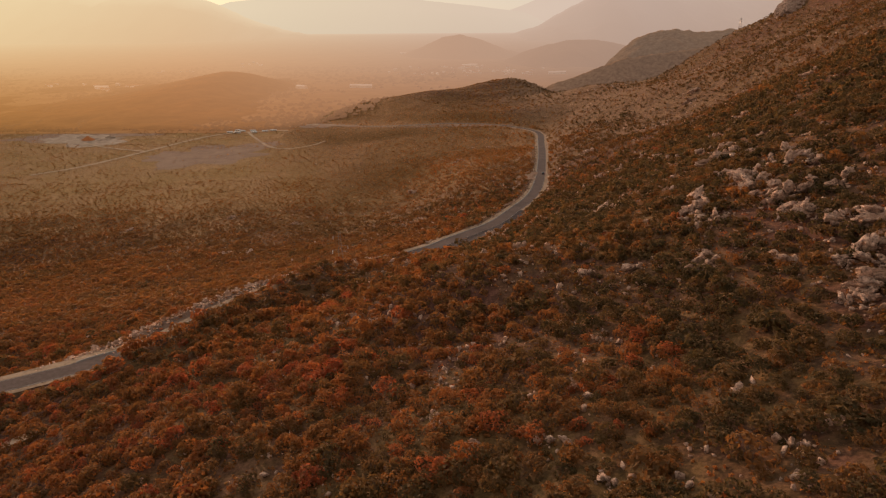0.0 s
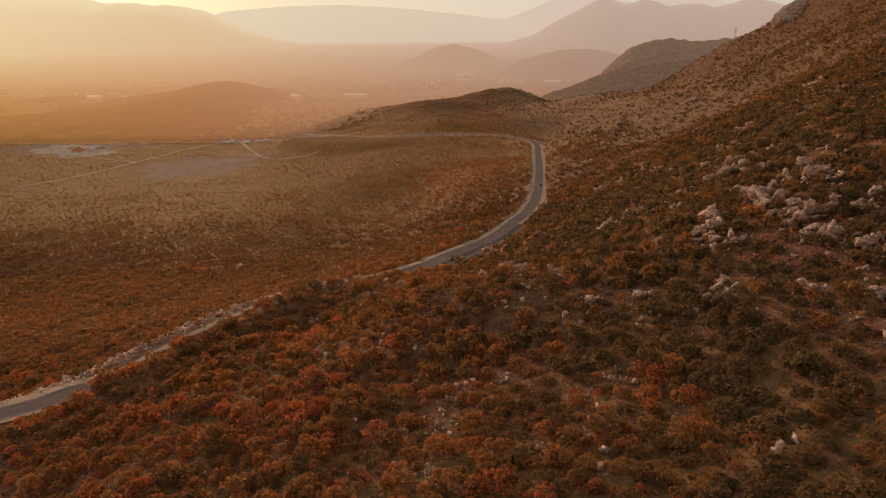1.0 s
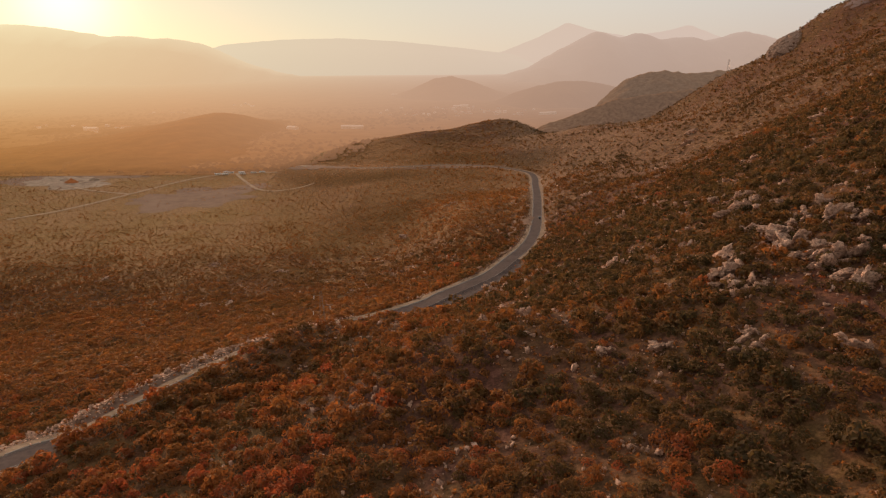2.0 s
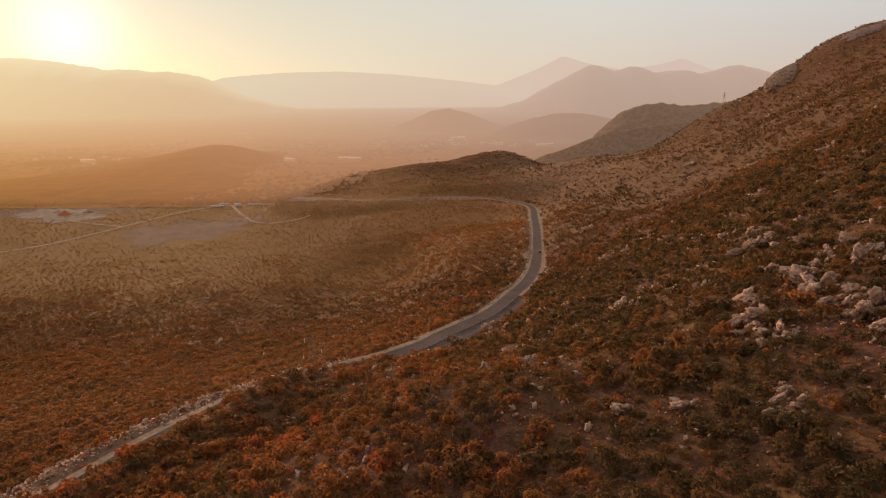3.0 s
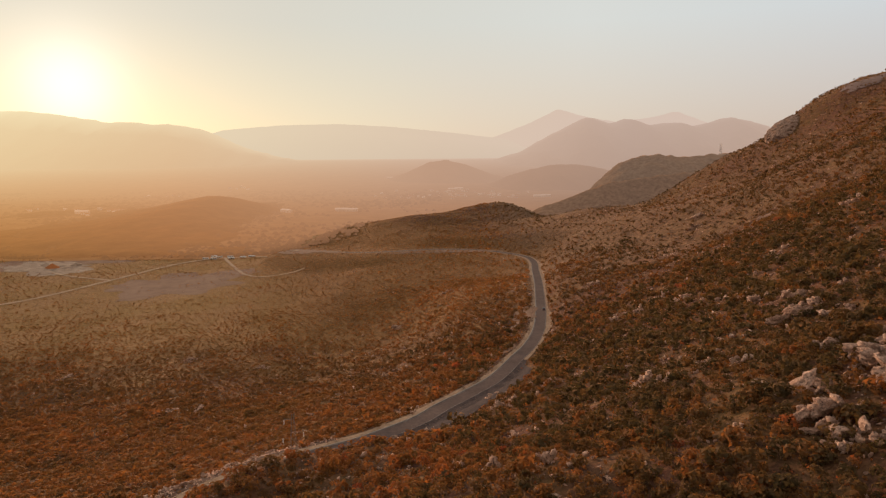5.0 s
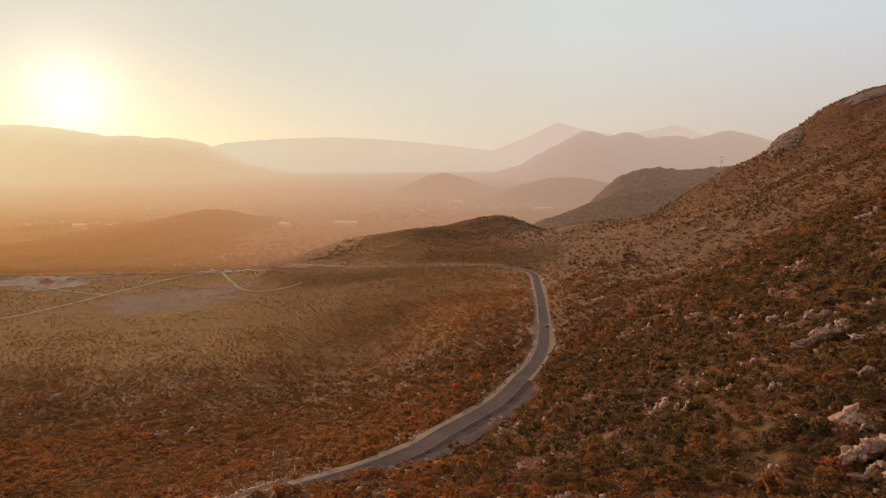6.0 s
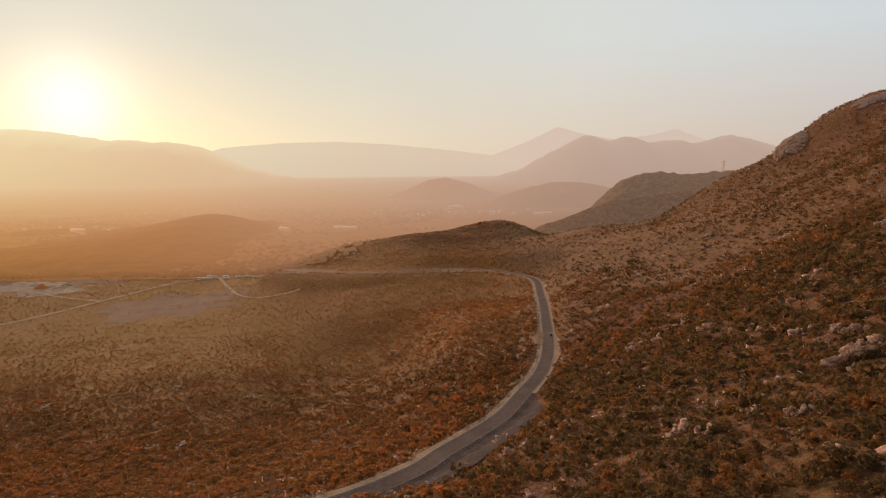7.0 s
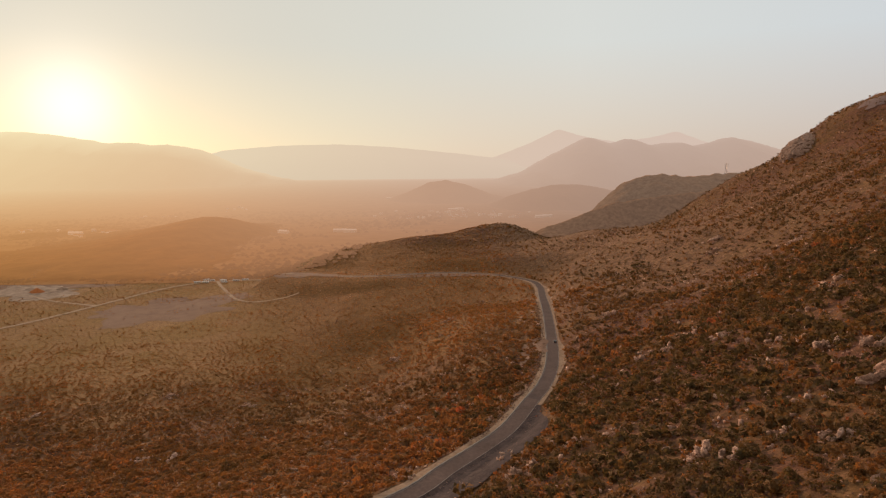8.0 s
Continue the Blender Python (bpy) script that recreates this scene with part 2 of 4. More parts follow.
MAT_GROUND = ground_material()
MAT_LEAF = leaf_material("scrub_leaves", False)
MAT_LEAF_ONE = leaf_material("shrub_leaves", True)
MAT_ROCK = rock_material("weathered_limestone")
MAT_CRAG = rock_material("weathered_crag_limestone", 0.5)
MAT_RUBBLE = rock_material("freshly_broken_limestone", 1.5)
MAT_ASPHALT = plain_material("worn_asphalt", (0.085, 0.061, 0.054), (0.150, 0.108, 0.095), 0.9, 0.92, 0.01)
MAT_GRAVEL = plain_material("grey_gravel", (0.022, 0.017, 0.018), (0.090, 0.069, 0.068), 1.4, 0.95, 0.3, 1.0)
MAT_BANK = plain_material("reddish_tipped_earth", (0.075, 0.042, 0.03), (0.21, 0.135, 0.10), 0.5, 0.95, 0.2, 0.8)
MAT_DUST = plain_material("pale_dusty_earth", (0.20, 0.128, 0.082), (0.43, 0.30, 0.205), 0.8, 0.95, 0.1, 0.6)
MAT_PAINT = plain_material("worn_white_paint", (0.12, 0.10, 0.09), (0.27, 0.24, 0.22), 0.5, 0.7)
MAT_CONCRETE = plain_material("weathered_concrete", (0.24, 0.22, 0.2), (0.42, 0.39, 0.36), 3.0, 0.9)
MAT_BARK = plain_material("grey_bark", (0.05, 0.035, 0.025), (0.12, 0.09, 0.07), 9.0, 0.9)
# materials of the far country emit the haze's glow themselves
MAT_FAR = haze_glow_material("far_valley_land_haze_glow", (0.06, 0.035, 0.02), (0.19, 0.115, 0.06), 0.02)
MAT_RIDGE = haze_glow_material("dark_scrub_ridge_haze_glow", (0.010, 0.014, 0.008), (0.13, 0.112, 0.078), 0.11, 0.55)
MAT_FAR_HILL = haze_glow_material("far_wooded_hills_haze_glow", (0.03, 0.02, 0.014), (0.09, 0.055, 0.035), 0.012)
MAT_HILL = haze_glow_material("low_hill_scrub_haze_glow", (0.035, 0.018, 0.008), (0.13, 0.062, 0.022), 0.03, 0.92)
MAT_SPUR = haze_glow_material("brown_scrub_spur_haze_glow", (0.020, 0.016, 0.009), (0.15, 0.105, 0.070), 0.13, 0.5)
MAT_FAINT = haze_glow_material("far_peaks_haze_glow", (0.10, 0.08, 0.06), (0.16, 0.13, 0.10), 0.01, 1.0, 0.35)
MAT_PALE = haze_glow_material("far_range_haze_glow", (0.10, 0.08, 0.06), (0.16, 0.13, 0.10), 0.01, 1.0, 0.85)


# ---- helpers for meshes ----
def link(name, me, mat, parent=None, label=""):
    me.materials.append(mat)
    ob = new(name, me)
    if parent is not None:
        ob.parent = parent
    if label:
        ob["label"] = label
    return ob


def mesh_of(name, verts, faces):
    """A mesh from arrays of corners (n, 3) and of faces (m, 3) or (m, 4)."""
    verts, faces = np.asarray(verts, np.float32), np.asarray(faces, np.int32)
    me = bpy.data.meshes.new(name)
    k = faces.shape[1]
    me.vertices.add(len(verts))
    me.vertices.foreach_set("co", verts.ravel())
    me.loops.add(faces.size)
    me.loops.foreach_set("vertex_index", faces.ravel())
    me.polygons.add(len(faces))
    me.polygons.foreach_set("loop_start", np.arange(0, faces.size, k, dtype=np.int32))
    me.update(calc_edges=True)
    return me


def part(name, bm, mat, parent, label=""):
    me = bpy.data.meshes.new(name)
    bm.to_mesh(me)
    bm.free()
    return link(name, me, mat, parent, label)


def lattice(ix, iy, seed):
    h = (ix.astype(np.int64) * 374761393 + iy.astype(np.int64) * 668265263 + seed * 2147483647) & 0x7FFFFFFF
    h = ((h ^ (h >> 13)) * 1274126177) & 0x7FFFFFFF
    return ((h ^ (h >> 16)) & 0xFFFF) / 65535.0


def value_noise(x, y, size, seed, octaves=3):
    """Smooth noise from -1 to 1 with features of that many metres."""
    out, amp, total = 0.0, 1.0, 0.0
    for o in range(octaves):
        u, v = x / size, y / size
        iu, iv = np.floor(u), np.floor(v)
        fu, fv = u - iu, v - iv
        fu, fv = fu * fu * (3 - 2 * fu), fv * fv * (3 - 2 * fv)
        a, b = lattice(iu, iv, seed + o), lattice(iu + 1, iv, seed + o)
        c, d = lattice(iu, iv + 1, seed + o), lattice(iu + 1, iv + 1, seed + o)
        out = out + amp * ((a * (1 - fu) + b * fu) * (1 - fv) + (c * (1 - fu) + d * fu) * fv)
        total, amp, size = total + amp, amp * 0.5, size * 0.5
    return 2 * out / total - 1


def smooth(a, b, v):
    t = np.clip((v - a) / (b - a), 0, 1)
    return t * t * (3 - 2 * t)


def spline(points, step):
    """A smooth curve through points, cut about every step metres."""
    p = np.array(points, float)
    p = np.vstack([2 * p[0] - p[1], p, 2 * p[-1] - p[-2]])
    out = []
    for i in range(1, len(p) - 2):
        n = max(2, int(np.linalg.norm(p[i + 1] - p[i]) / step))
        for t in np.arange(n) / n:
            out.append(0.5 * (2 * p[i] + (p[i + 1] - p[i - 1]) * t + (2 * p[i - 1] - 5 * p[i] + 4 * p[i + 1] - p[i + 2]) * t**2
                              + (3 * p[i] - p[i - 1] - 3 * p[i + 1] + p[i + 2]) * t**3))
    out.append(p[-2])
    return np.array(out)


# ---- the lie of the land ----
ROAD = spline([(-175, 100, 16), (-135, 124, 15), (-103, 146, 14), (-95, 154, 13.5), (-86, 165, 12), (-79, 182, 11), (-72, 198, 10), (-64, 213, 9), (-54, 226, 8.5),
               (-40, 238, 8), (-24, 249, 7.5), (-7, 265, 7), (2.2, 281, 5.5), (14, 299, 4), (26.4, 321, 2), (40, 354, 0), (50, 378, -1), (59, 408, -2), (66, 442, -3),
               (74, 490, -6), (87, 577, -10), (97, 654, -14), (106, 720, -18), (106, 757, -19), (95, 788, -20), (72, 813, -20), (41, 836, -21), (-6, 838, -21),
               (-60, 836, -23), (-110, 866, -28), (-192, 950, -38)], 2.0)

# heights of the hillside along cuts from west to east, one cut for each distance north
CUT_X = np.array([-300, -150, -80, -30, 20, 70, 130, 200, 290, 400, 520.0])
CUTS = [
    (50, (-16, 2, 20, 35, 50, 64, 87, 111, 140, 175, 211)),
    (110, (-25, -1, 20, 28, 40, 59, 84, 106, 135, 170, 208)),
    (170, (-28, -5, 14, 22, 36, 54, 80, 101, 130, 165, 205)),
    (240, (-38, -12, 0, 9, 18, 37, 68, 97, 125, 158, 202)),
    (310, (-46, -27, -19, -8, 3, 18, 50, 89, 120, 151, 199)),
    (400, (-54, -40, -37, -25, -10, 3, 31, 65, 109, 147, 194)),
    (520, (-56, -50, -49, -41, -16, -7, 14, 33, 91, 139, 191)),
    (680, (-57, -49, -37, -30, -24, -19, -1, 28, 62, 120, 188)),
    (860, (-56, -42, -26, -20, -17, -13, -3, 20, 36, 113, 183)),
]
CUT_Y = np.array([float(c[0]) for c in CUTS])
CUT_Z = np.array([c[1] for c in CUTS], float)
FLOOR = -56.0


def weights(knots, v):
    """Cubic weights of v between uneven knots."""
    n = len(knots)
    v = np.clip(v, knots[0], knots[-1])
    i = np.clip(np.searchsorted(knots, v, side="right") - 1, 0, n - 2)
    h = knots[i + 1] - knots[i]
    t = (v - knots[i]) / h
    w, r = np.zeros((len(v), n)), np.arange(len(v))
    w[r, i] += 2 * t**3 - 3 * t**2 + 1
    w[r, i + 1] += 3 * t**2 - 2 * t**3
    for j, c in ((i, t**3 - 2 * t**2 + t), (i + 1, t**3 - t**2)):
        a, b = np.maximum(j - 1, 0), np.minimum(j + 1, n - 1)
        g = c * h / (knots[b] - knots[a])
        np.add.at(w, (r, b), g)
        np.add.at(w, (r, a), -g)
    return w


def road_near(x, y):
    """Distance to the road's middle, its height there, and the side (positive: east, uphill)."""
    best = np.full(len(x), 1e9)
    z, side = np.zeros(len(x)), np.zeros(len(x))
    tang = np.gradient(ROAD[:, :2], axis=0)
    box = (x > -240) & (x < 190) & (y > 40) & (y < 1010)
    idx = np.nonzero(box)[0]
    for k in range(0, len(idx), 20000):
        s = idx[k:k + 20000]
        dx, dy = x[s, None] - ROAD[None, :, 0], y[s, None] - ROAD[None, :, 1]
        d2 = dx * dx + dy * dy
        j = d2.argmin(1)
        r = np.arange(len(s))
        best[s], z[s] = np.sqrt(d2[r, j]), ROAD[j, 2]
        side[s] = tang[j, 1] * dx[r, j] - tang[j, 0] * dy[r, j]
    return best, z, np.sign(side)


def height(x, y, fine=True):
    x, y = np.asarray(x, float).ravel(), np.asarray(y, float).ravel()
    h = np.empty(len(x))
    for k in range(0, len(x), 40000):
        s = slice(k, k + 40000)
        h[s] = ((weights(CUT_Y, y[s]) @ CUT_Z) * weights(CUT_X, x[s])).sum(1)
    # the spur behind the far bend, and the fall to the valley beyond it
    spur = 62 * np.exp(-((x - 122) / 110) ** 2 - ((y - 1170) / 165) ** 2) + 40 * np.exp(-((x + 45) / 100) ** 2 - ((y - 1130) / 150) ** 2)
    spur = spur + 15 * np.exp(-((x + 150) / 60) ** 2 - ((y - 1100) / 120) ** 2) + 4 * value_noise(x, y, 60, 19) * smooth(1000, 1080, y) * smooth(1400, 1250, y) * smooth(-260, -150, x)
    far = smooth(880, 1160, y + 0.15 * np.clip(x - 250, 0, 700))
    shoulder = 3.0 * np.exp(-((x + 28) / 34) ** 2 - ((y - 210 - 0.55 * (x + 28)) / 17) ** 2) + 3.0 * np.exp(-((x + 20) / 20) ** 2 - ((y - 140) / 30) ** 2)
    knoll = 16 * np.exp(-((x - 455) / 45) ** 2 - ((y - 800) / 70) ** 2) * smooth(395, 425, x)
    knoll = knoll + 3 * np.exp(-((x - 424) / 22) ** 2 - ((y - 802) / 42) ** 2) * smooth(398, 412, x)
    shoulder = shoulder + 4.0 * np.exp(-((x - 6) / 24) ** 2 - ((y - 165) / 20) ** 2)
    knoll = knoll - 13 * np.exp(-((x - 425) / 42) ** 2 - ((y - 870) / 75) ** 2)
    h = h * (1 - far) + FLOOR * far + spur * smooth(800, 980, y) + knoll + shoulder
    h = h + 135.0 * np.clip((y - 2400) / 2500, 0, 1)
    rough = (1 + 0.6 * smooth(100, 250, x)) * (1 - 0.5 * smooth(430, 620, y))
    bumps = (2.2 * value_noise(x, y, 46, 3) + 0.9 * (1 - 0.6 * smooth(420, 600, y)) * value_noise(x, y, 13, 11)) * rough
    if fine:
        bumps = bumps + 0.4 * value_noise(x, y, 4.5, 23, 2) * (1 - smooth(360, 450, y))
    d, z, side = road_near(x, y)
    h = h + 2.2 * (side > 0) * smooth(-22, -48, x) * smooth(256, 240, y) * smooth(5, 10, d) * (1 - smooth(13, 34, d))
    h = h + 1.8 * (side < 0) * smooth(-20, -30, x) * smooth(256, 244, y) * smooth(6, 10, d) * (1 - smooth(13, 19, d))
    h = h + 2.3 * (side > 0) * smooth(-62, -50, x) * smooth(-10, -20, x) * smooth(270, 254, y) * smooth(4.5, 9, d) * (1 - smooth(12, 32, d))
    flat = 1 - smooth(5.2, 15 + 60 * smooth(690, 790, y), d)
    bank = 3.2 * (side > 0) * smooth(-90, -84, x) * smooth(-32, -42, x) * smooth(252, 240, y) * smooth(4.0, 6.0, d) * (1 - smooth(7, 20, d))
    return (h + bumps * smooth(4, 40, d) * (1 - 0.98 * smooth(500, 620, y) * smooth(-90, -180, x))) * (1 - flat) + (z - 0.12) * flat + bank


def steps(a, b, first, grow):
    out, s = [a], first
    while out[-1] < b:
        out.append(out[-1] + s)
        s *= grow
    return out


def make_ground():
    xs = np.array(sorted([-v for v in steps(580, 4200, 6, 1.09)] + list(np.arange(-575, -120, 5.0)) + list(np.arange(-120, 150, 2.6)) + list(np.arange(150, 560, 4.2)) + steps(560, 4200, 6, 1.09)))
    ys = np.array(sorted([-v for v in steps(-40, 600, 8, 1.3)][1:] + list(np.arange(40, 420, 2.6)) + list(np.arange(420, 1160, 5.2)) + steps(1160, 4900, 7, 1.05)))
    gx, gy = np.meshgrid(xs, ys)
    v = np.stack([gx.ravel(), gy.ravel(), height(gx, gy)], 1)
    nx, ny = len(xs), len(ys)
    i = (np.arange(ny - 1)[:, None] * nx + np.arange(nx - 1)[None]).ravel()
    me = mesh_of("ground", v, np.stack([i, i + 1, i + nx + 1, i + nx], 1))
    me.polygons.foreach_set("use_smooth", np.ones(len(me.polygons), bool))
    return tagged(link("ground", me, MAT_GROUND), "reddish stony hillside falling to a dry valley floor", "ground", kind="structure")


ground = make_ground()


def ribbon(points, left, right, lift, drape=False):
    """A strip along a line of points, between two offsets (positive: to the right)."""
    t = np.gradient(points[:, :2], axis=0)
    t /= np.linalg.norm(t, axis=1)[:, None]
    nrm = np.stack([t[:, 1], -t[:, 0]], 1)
    n = len(points)
    left, right = np.broadcast_to(left, n), np.broadcast_to(right, n)
    a, b = points[:, :2] + nrm * left[:, None], points[:, :2] + nrm * right[:, None]
    za = height(a[:, 0], a[:, 1]) if drape else points[:, 2]
    zb = height(b[:, 0], b[:, 1]) if drape else points[:, 2]
    v = np.vstack([np.c_[a, za + lift], np.c_[b, zb + lift]])
    i = np.arange(n - 1)
    return v, np.stack([i, i + n, i + n + 1, i + 1], 1)


def make_road():
    v, f = ribbon(ROAD, -3.4, 3.4, 0.06)
    road = tagged(link("road", mesh_of("road", v, f), MAT_ASPHALT), "worn grey two-lane asphalt road curving round the hillside", "road", kind="structure")
    for name, o in (("edge_line", -3.05), ("edge_line", 3.05)):
        v, f = ribbon(ROAD, o - 0.09, o + 0.09, 0.068)
        link(name, mesh_of(name, v, f), MAT_PAINT, road, "worn white edge line")
    return road


road = make_road()


# ---- far country ----
def eye_x(px, d):
    return d * math.tan(math.atan((px - 784) / 1124) + 0.0168) - 1.4


def ridge(name, label, dist, outline, front, back, rough, mat, seed, toe=0.0):
    """A far range: its crest follows an outline of (bearing, height) pairs, its flanks fall to the plain in front and behind."""
    d = dist - 92
    px = np.array([eye_x(o[0], d) for o in outline])
    pz = np.array([98 + (305 - o[1]) / 1124 * d * 1.02 for o in outline])
    u = np.linspace(px[0], px[-1], 260)
    crest = np.interp(u, px, pz)
    kern = np.hanning(13) / np.hanning(13).sum()
    crest = np.convolve(np.pad(crest, 6, mode="edge"), kern, mode="valid")
    s = np.concatenate([np.linspace(-1, 0, 44), np.linspace(0, 1, 8)[1:]])
    gx, gs = np.meshgrid(u, s)
    gy = dist + np.where(gs < 0, gs * front, gs * back)
    fall = 1 - smooth(0, 1, np.abs(gs)) * 0.55 - np.abs(gs) * 0.45
    base = FLOOR - 12 + toe + 135 * np.clip((gy - 2400) / 2500, 0, 1)
    gully = np.abs(value_noise(gx.ravel(), gy.ravel() * 0.5, dist * 0.045, seed, 4)).reshape(gx.shape)
    gz = base + (crest[None, :] - base) * fall - 2.2 * rough * gully * smooth(0, 0.3, np.abs(gs)) \
        + rough * 0.22 * value_noise(gx.ravel(), gy.ravel(), dist * 0.010, seed + 9, 3).reshape(gx.shape)
    nx, ny = len(u), len(s)
    i = (np.arange(ny - 1)[:, None] * nx + np.arange(nx - 1)[None]).ravel()
    me = mesh_of(name, np.stack([gx.ravel(), gy.ravel(), gz.ravel()], 1), np.stack([i, i + 1, i + nx + 1, i + nx], 1))
    me.polygons.foreach_set("use_smooth", np.ones(len(me.polygons), bool))
    return tagged(link(name, me, mat), label, "mountains", kind="structure")


ridge("backdrop_1", "lilac mountain range beyond the valley with painted-in haze", 4300, [(860, 322), (920, 305), (960, 283), (1035, 246), (1075, 258), (1110, 249), (1145, 261), (1200, 256), (1220, 264), (1285, 248), (1330, 258), (1380, 273), (1480, 280), (1600, 300)], 900, 400, 26, MAT_FAR_HILL, 5)
ridge("backdrop_2", "far peaks paled by painted-in haze glow", 4780, [(800, 300), (880, 278), (940, 255), (985, 233), (1030, 246), (1090, 256), (1150, 248), (1190, 238), (1225, 250), (1280, 270), (1400, 300)], 300, 60, 12, MAT_FAINT, 6)
ridge("backdrop_3", "far plateau across the plain paled by painted-in haze", 4700, [(300, 290), (400, 265), (500, 258), (600, 256), (700, 262), (800, 272), (900, 284), (1000, 300)], 350, 100, 10, MAT_PALE, 7)
ridge("backdrop_4", "broad mountain under the low sun with painted-in haze", 4500, [(-500, 250), (-200, 225), (-60, 230), (60, 232), (130, 240), (200, 252), (250, 250), (270, 256), (300, 254), (360, 263), (400, 280), (440, 296), (490, 308), (600, 325)], 900, 500, 24, MAT_FAR_HILL, 8)
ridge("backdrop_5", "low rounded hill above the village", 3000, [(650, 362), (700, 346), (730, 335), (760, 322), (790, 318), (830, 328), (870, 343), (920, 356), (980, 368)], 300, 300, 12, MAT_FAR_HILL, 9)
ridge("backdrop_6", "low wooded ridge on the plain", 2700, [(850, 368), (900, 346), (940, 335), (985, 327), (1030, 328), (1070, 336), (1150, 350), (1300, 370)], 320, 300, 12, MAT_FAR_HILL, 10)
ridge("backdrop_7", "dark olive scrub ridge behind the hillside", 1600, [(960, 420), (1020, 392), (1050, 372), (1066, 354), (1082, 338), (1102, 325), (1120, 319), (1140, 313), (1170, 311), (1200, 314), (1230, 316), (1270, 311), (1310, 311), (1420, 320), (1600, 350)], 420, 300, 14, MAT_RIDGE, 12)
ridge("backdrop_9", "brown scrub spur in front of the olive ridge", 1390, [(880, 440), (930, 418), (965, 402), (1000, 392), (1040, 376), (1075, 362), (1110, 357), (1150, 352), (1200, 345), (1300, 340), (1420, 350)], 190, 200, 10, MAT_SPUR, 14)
ridge("backdrop_8", "broad hill on the valley floor, orange-brown with painted-in haze", 1750, [(-900, 440), (-500, 425), (-250, 412), (-100, 404), (0, 408), (60, 402), (150, 406), (240, 400), (310, 387), (360, 377), (395, 379), (440, 391), (500, 408), (560, 426), (620, 448), (680, 470)], 735, 300, 5, MAT_HILL, 13, 16.0)


def far_valley():
    xs, ys = np.array(sorted([-v for v in steps(420, 4200, 20, 1.06)] + list(np.arange(-415, -150, 6.0)) + steps(-150, 4200, 40, 1.03))), np.array(steps(990, 4880, 12, 1.03))
    gx, gy = np.meshgrid(xs, ys)
    z = height(gx, gy, False) + 0.25 + 2.5 * smooth(1230, 1600, gy.ravel()) - 70 * smooth(-222, -200, gx.ravel()) * smooth(1240, 1205, gy.ravel())
    nx, ny = len(xs), len(ys)
    i = (np.arange(ny - 1)[:, None] * nx + np.arange(nx - 1)[None]).ravel()
    me = mesh_of("backdrop_valley", np.stack([gx.ravel(), gy.ravel(), z], 1), np.stack([i, i + 1, i + nx + 1, i + nx], 1))
    return tagged(link("backdrop_valley", me, MAT_FAR), "valley plain with painted-in haze glow", "valley", kind="structure")


far_valley()


def far_woods():
    """Hedges, copses and groves on the far plain, as low rough clumps."""
    rng = np.random.default_rng(88)
    v0 = np.array([(1, 0, 0), (0.3, 0.95, 0), (-0.8, 0.6, 0), (-0.8, -0.6, 0), (0.3, -0.95, 0), (0.35, 0.2, 0.55), (-0.3, 0.1, 0.7), (0, -0.4, 0.5)])
    f0 = np.array([(0, 1, 5), (1, 6, 5), (1, 2, 6), (2, 3, 6), (3, 7, 6), (3, 4, 7), (4, 0, 7), (0, 5, 7), (5, 6, 7)])
    n = 9000
    y = 1010 + 1500 * rng.uniform(0, 1, n) ** 1.7
    x = (rng.uniform(-0.8, 0.32, n)) * y
    keep = (value_noise(x, y * 0.6, 130, 91, 3) > 0.02 + 0.35 * rng.uniform(-1, 1, n)) & (x < 40 - 0.6 * smooth(1500, 1100, y) * 260)
    x, y = x[keep], y[keep]
    size = rng.uniform(2.5, 6.5, len(x)) * (0.7 + y / 2600)
    a = rng.uniform(0, 6.28, len(x))
    q = np.stack([v0[None, :, 0] * np.cos(a)[:, None] - v0[None, :, 1] * np.sin(a)[:, None], v0[None, :, 0] * np.sin(a)[:, None] + v0[None, :, 1] * np.cos(a)[:, None], v0[None, :, 2] + 0 * a[:, None]], -1) * size[:, None, None]
    q += np.stack([x, y, height(x, y, False) + 0.2 + 2.5 * smooth(1230, 1600, y)], 1)[:, None, :]
    f = (f0[None] + (np.arange(len(x)) * len(v0))[:, None, None]).reshape(-1, 3)
    return tagged(link("far_woods", mesh_of("far_woods", q.reshape(-1, 3), f), MAT_FAR_HILL), "hedges and groves on the valley plain with painted-in haze", "woods", kind="stuff")


far_woods()


# ---- rocks ----
# bare ledges: east, north, spread; the great ledges high on the slope, those below them, those far along it
LEDGES_HIGH = [(67, 160, 6), (71, 171, 6), (82, 172, 6), (65, 149, 5), (95, 220, 5), (100, 221, 5), (84, 188, 4), (82, 175, 5), (81, 164, 5), (80, 154, 5), (77, 144, 4), (77, 136, 4), (78, 130, 4), (80, 120, 5), (82, 115, 5), (77, 107, 4), (74, 100, 5), (68, 91, 5), (65, 86, 4),
               (92, 219, 4), (105, 237, 4), (97, 205, 3), (97, 183, 4), (94, 168, 5), (95, 160, 4), (84, 145, 4), (89, 141, 4), (89, 178, 3), (63, 155, 3)]
LEDGES_LOW = [(56, 131, 4), (52, 124, 4), (55, 125, 3), (42, 136, 4), (65, 114, 4), (69, 111, 3), (70, 104, 4), (21, 174, 3), (4, 187, 3), (11, 182, 3), (33, 141, 3), (29, 107, 4), (-17, 142, 3),
              (4, 79, 3), (14, 76, 3), (21, 91, 3), (40, 60, 4), (46, 63, 4), (-8, 74, 3), (20, 63, 4), (-2, 90, 2), (57, 223, 4), (59, 215, 3), (71, 219, 4), (40, 271, 4), (20, 260, 4), (26, 262, 3)]
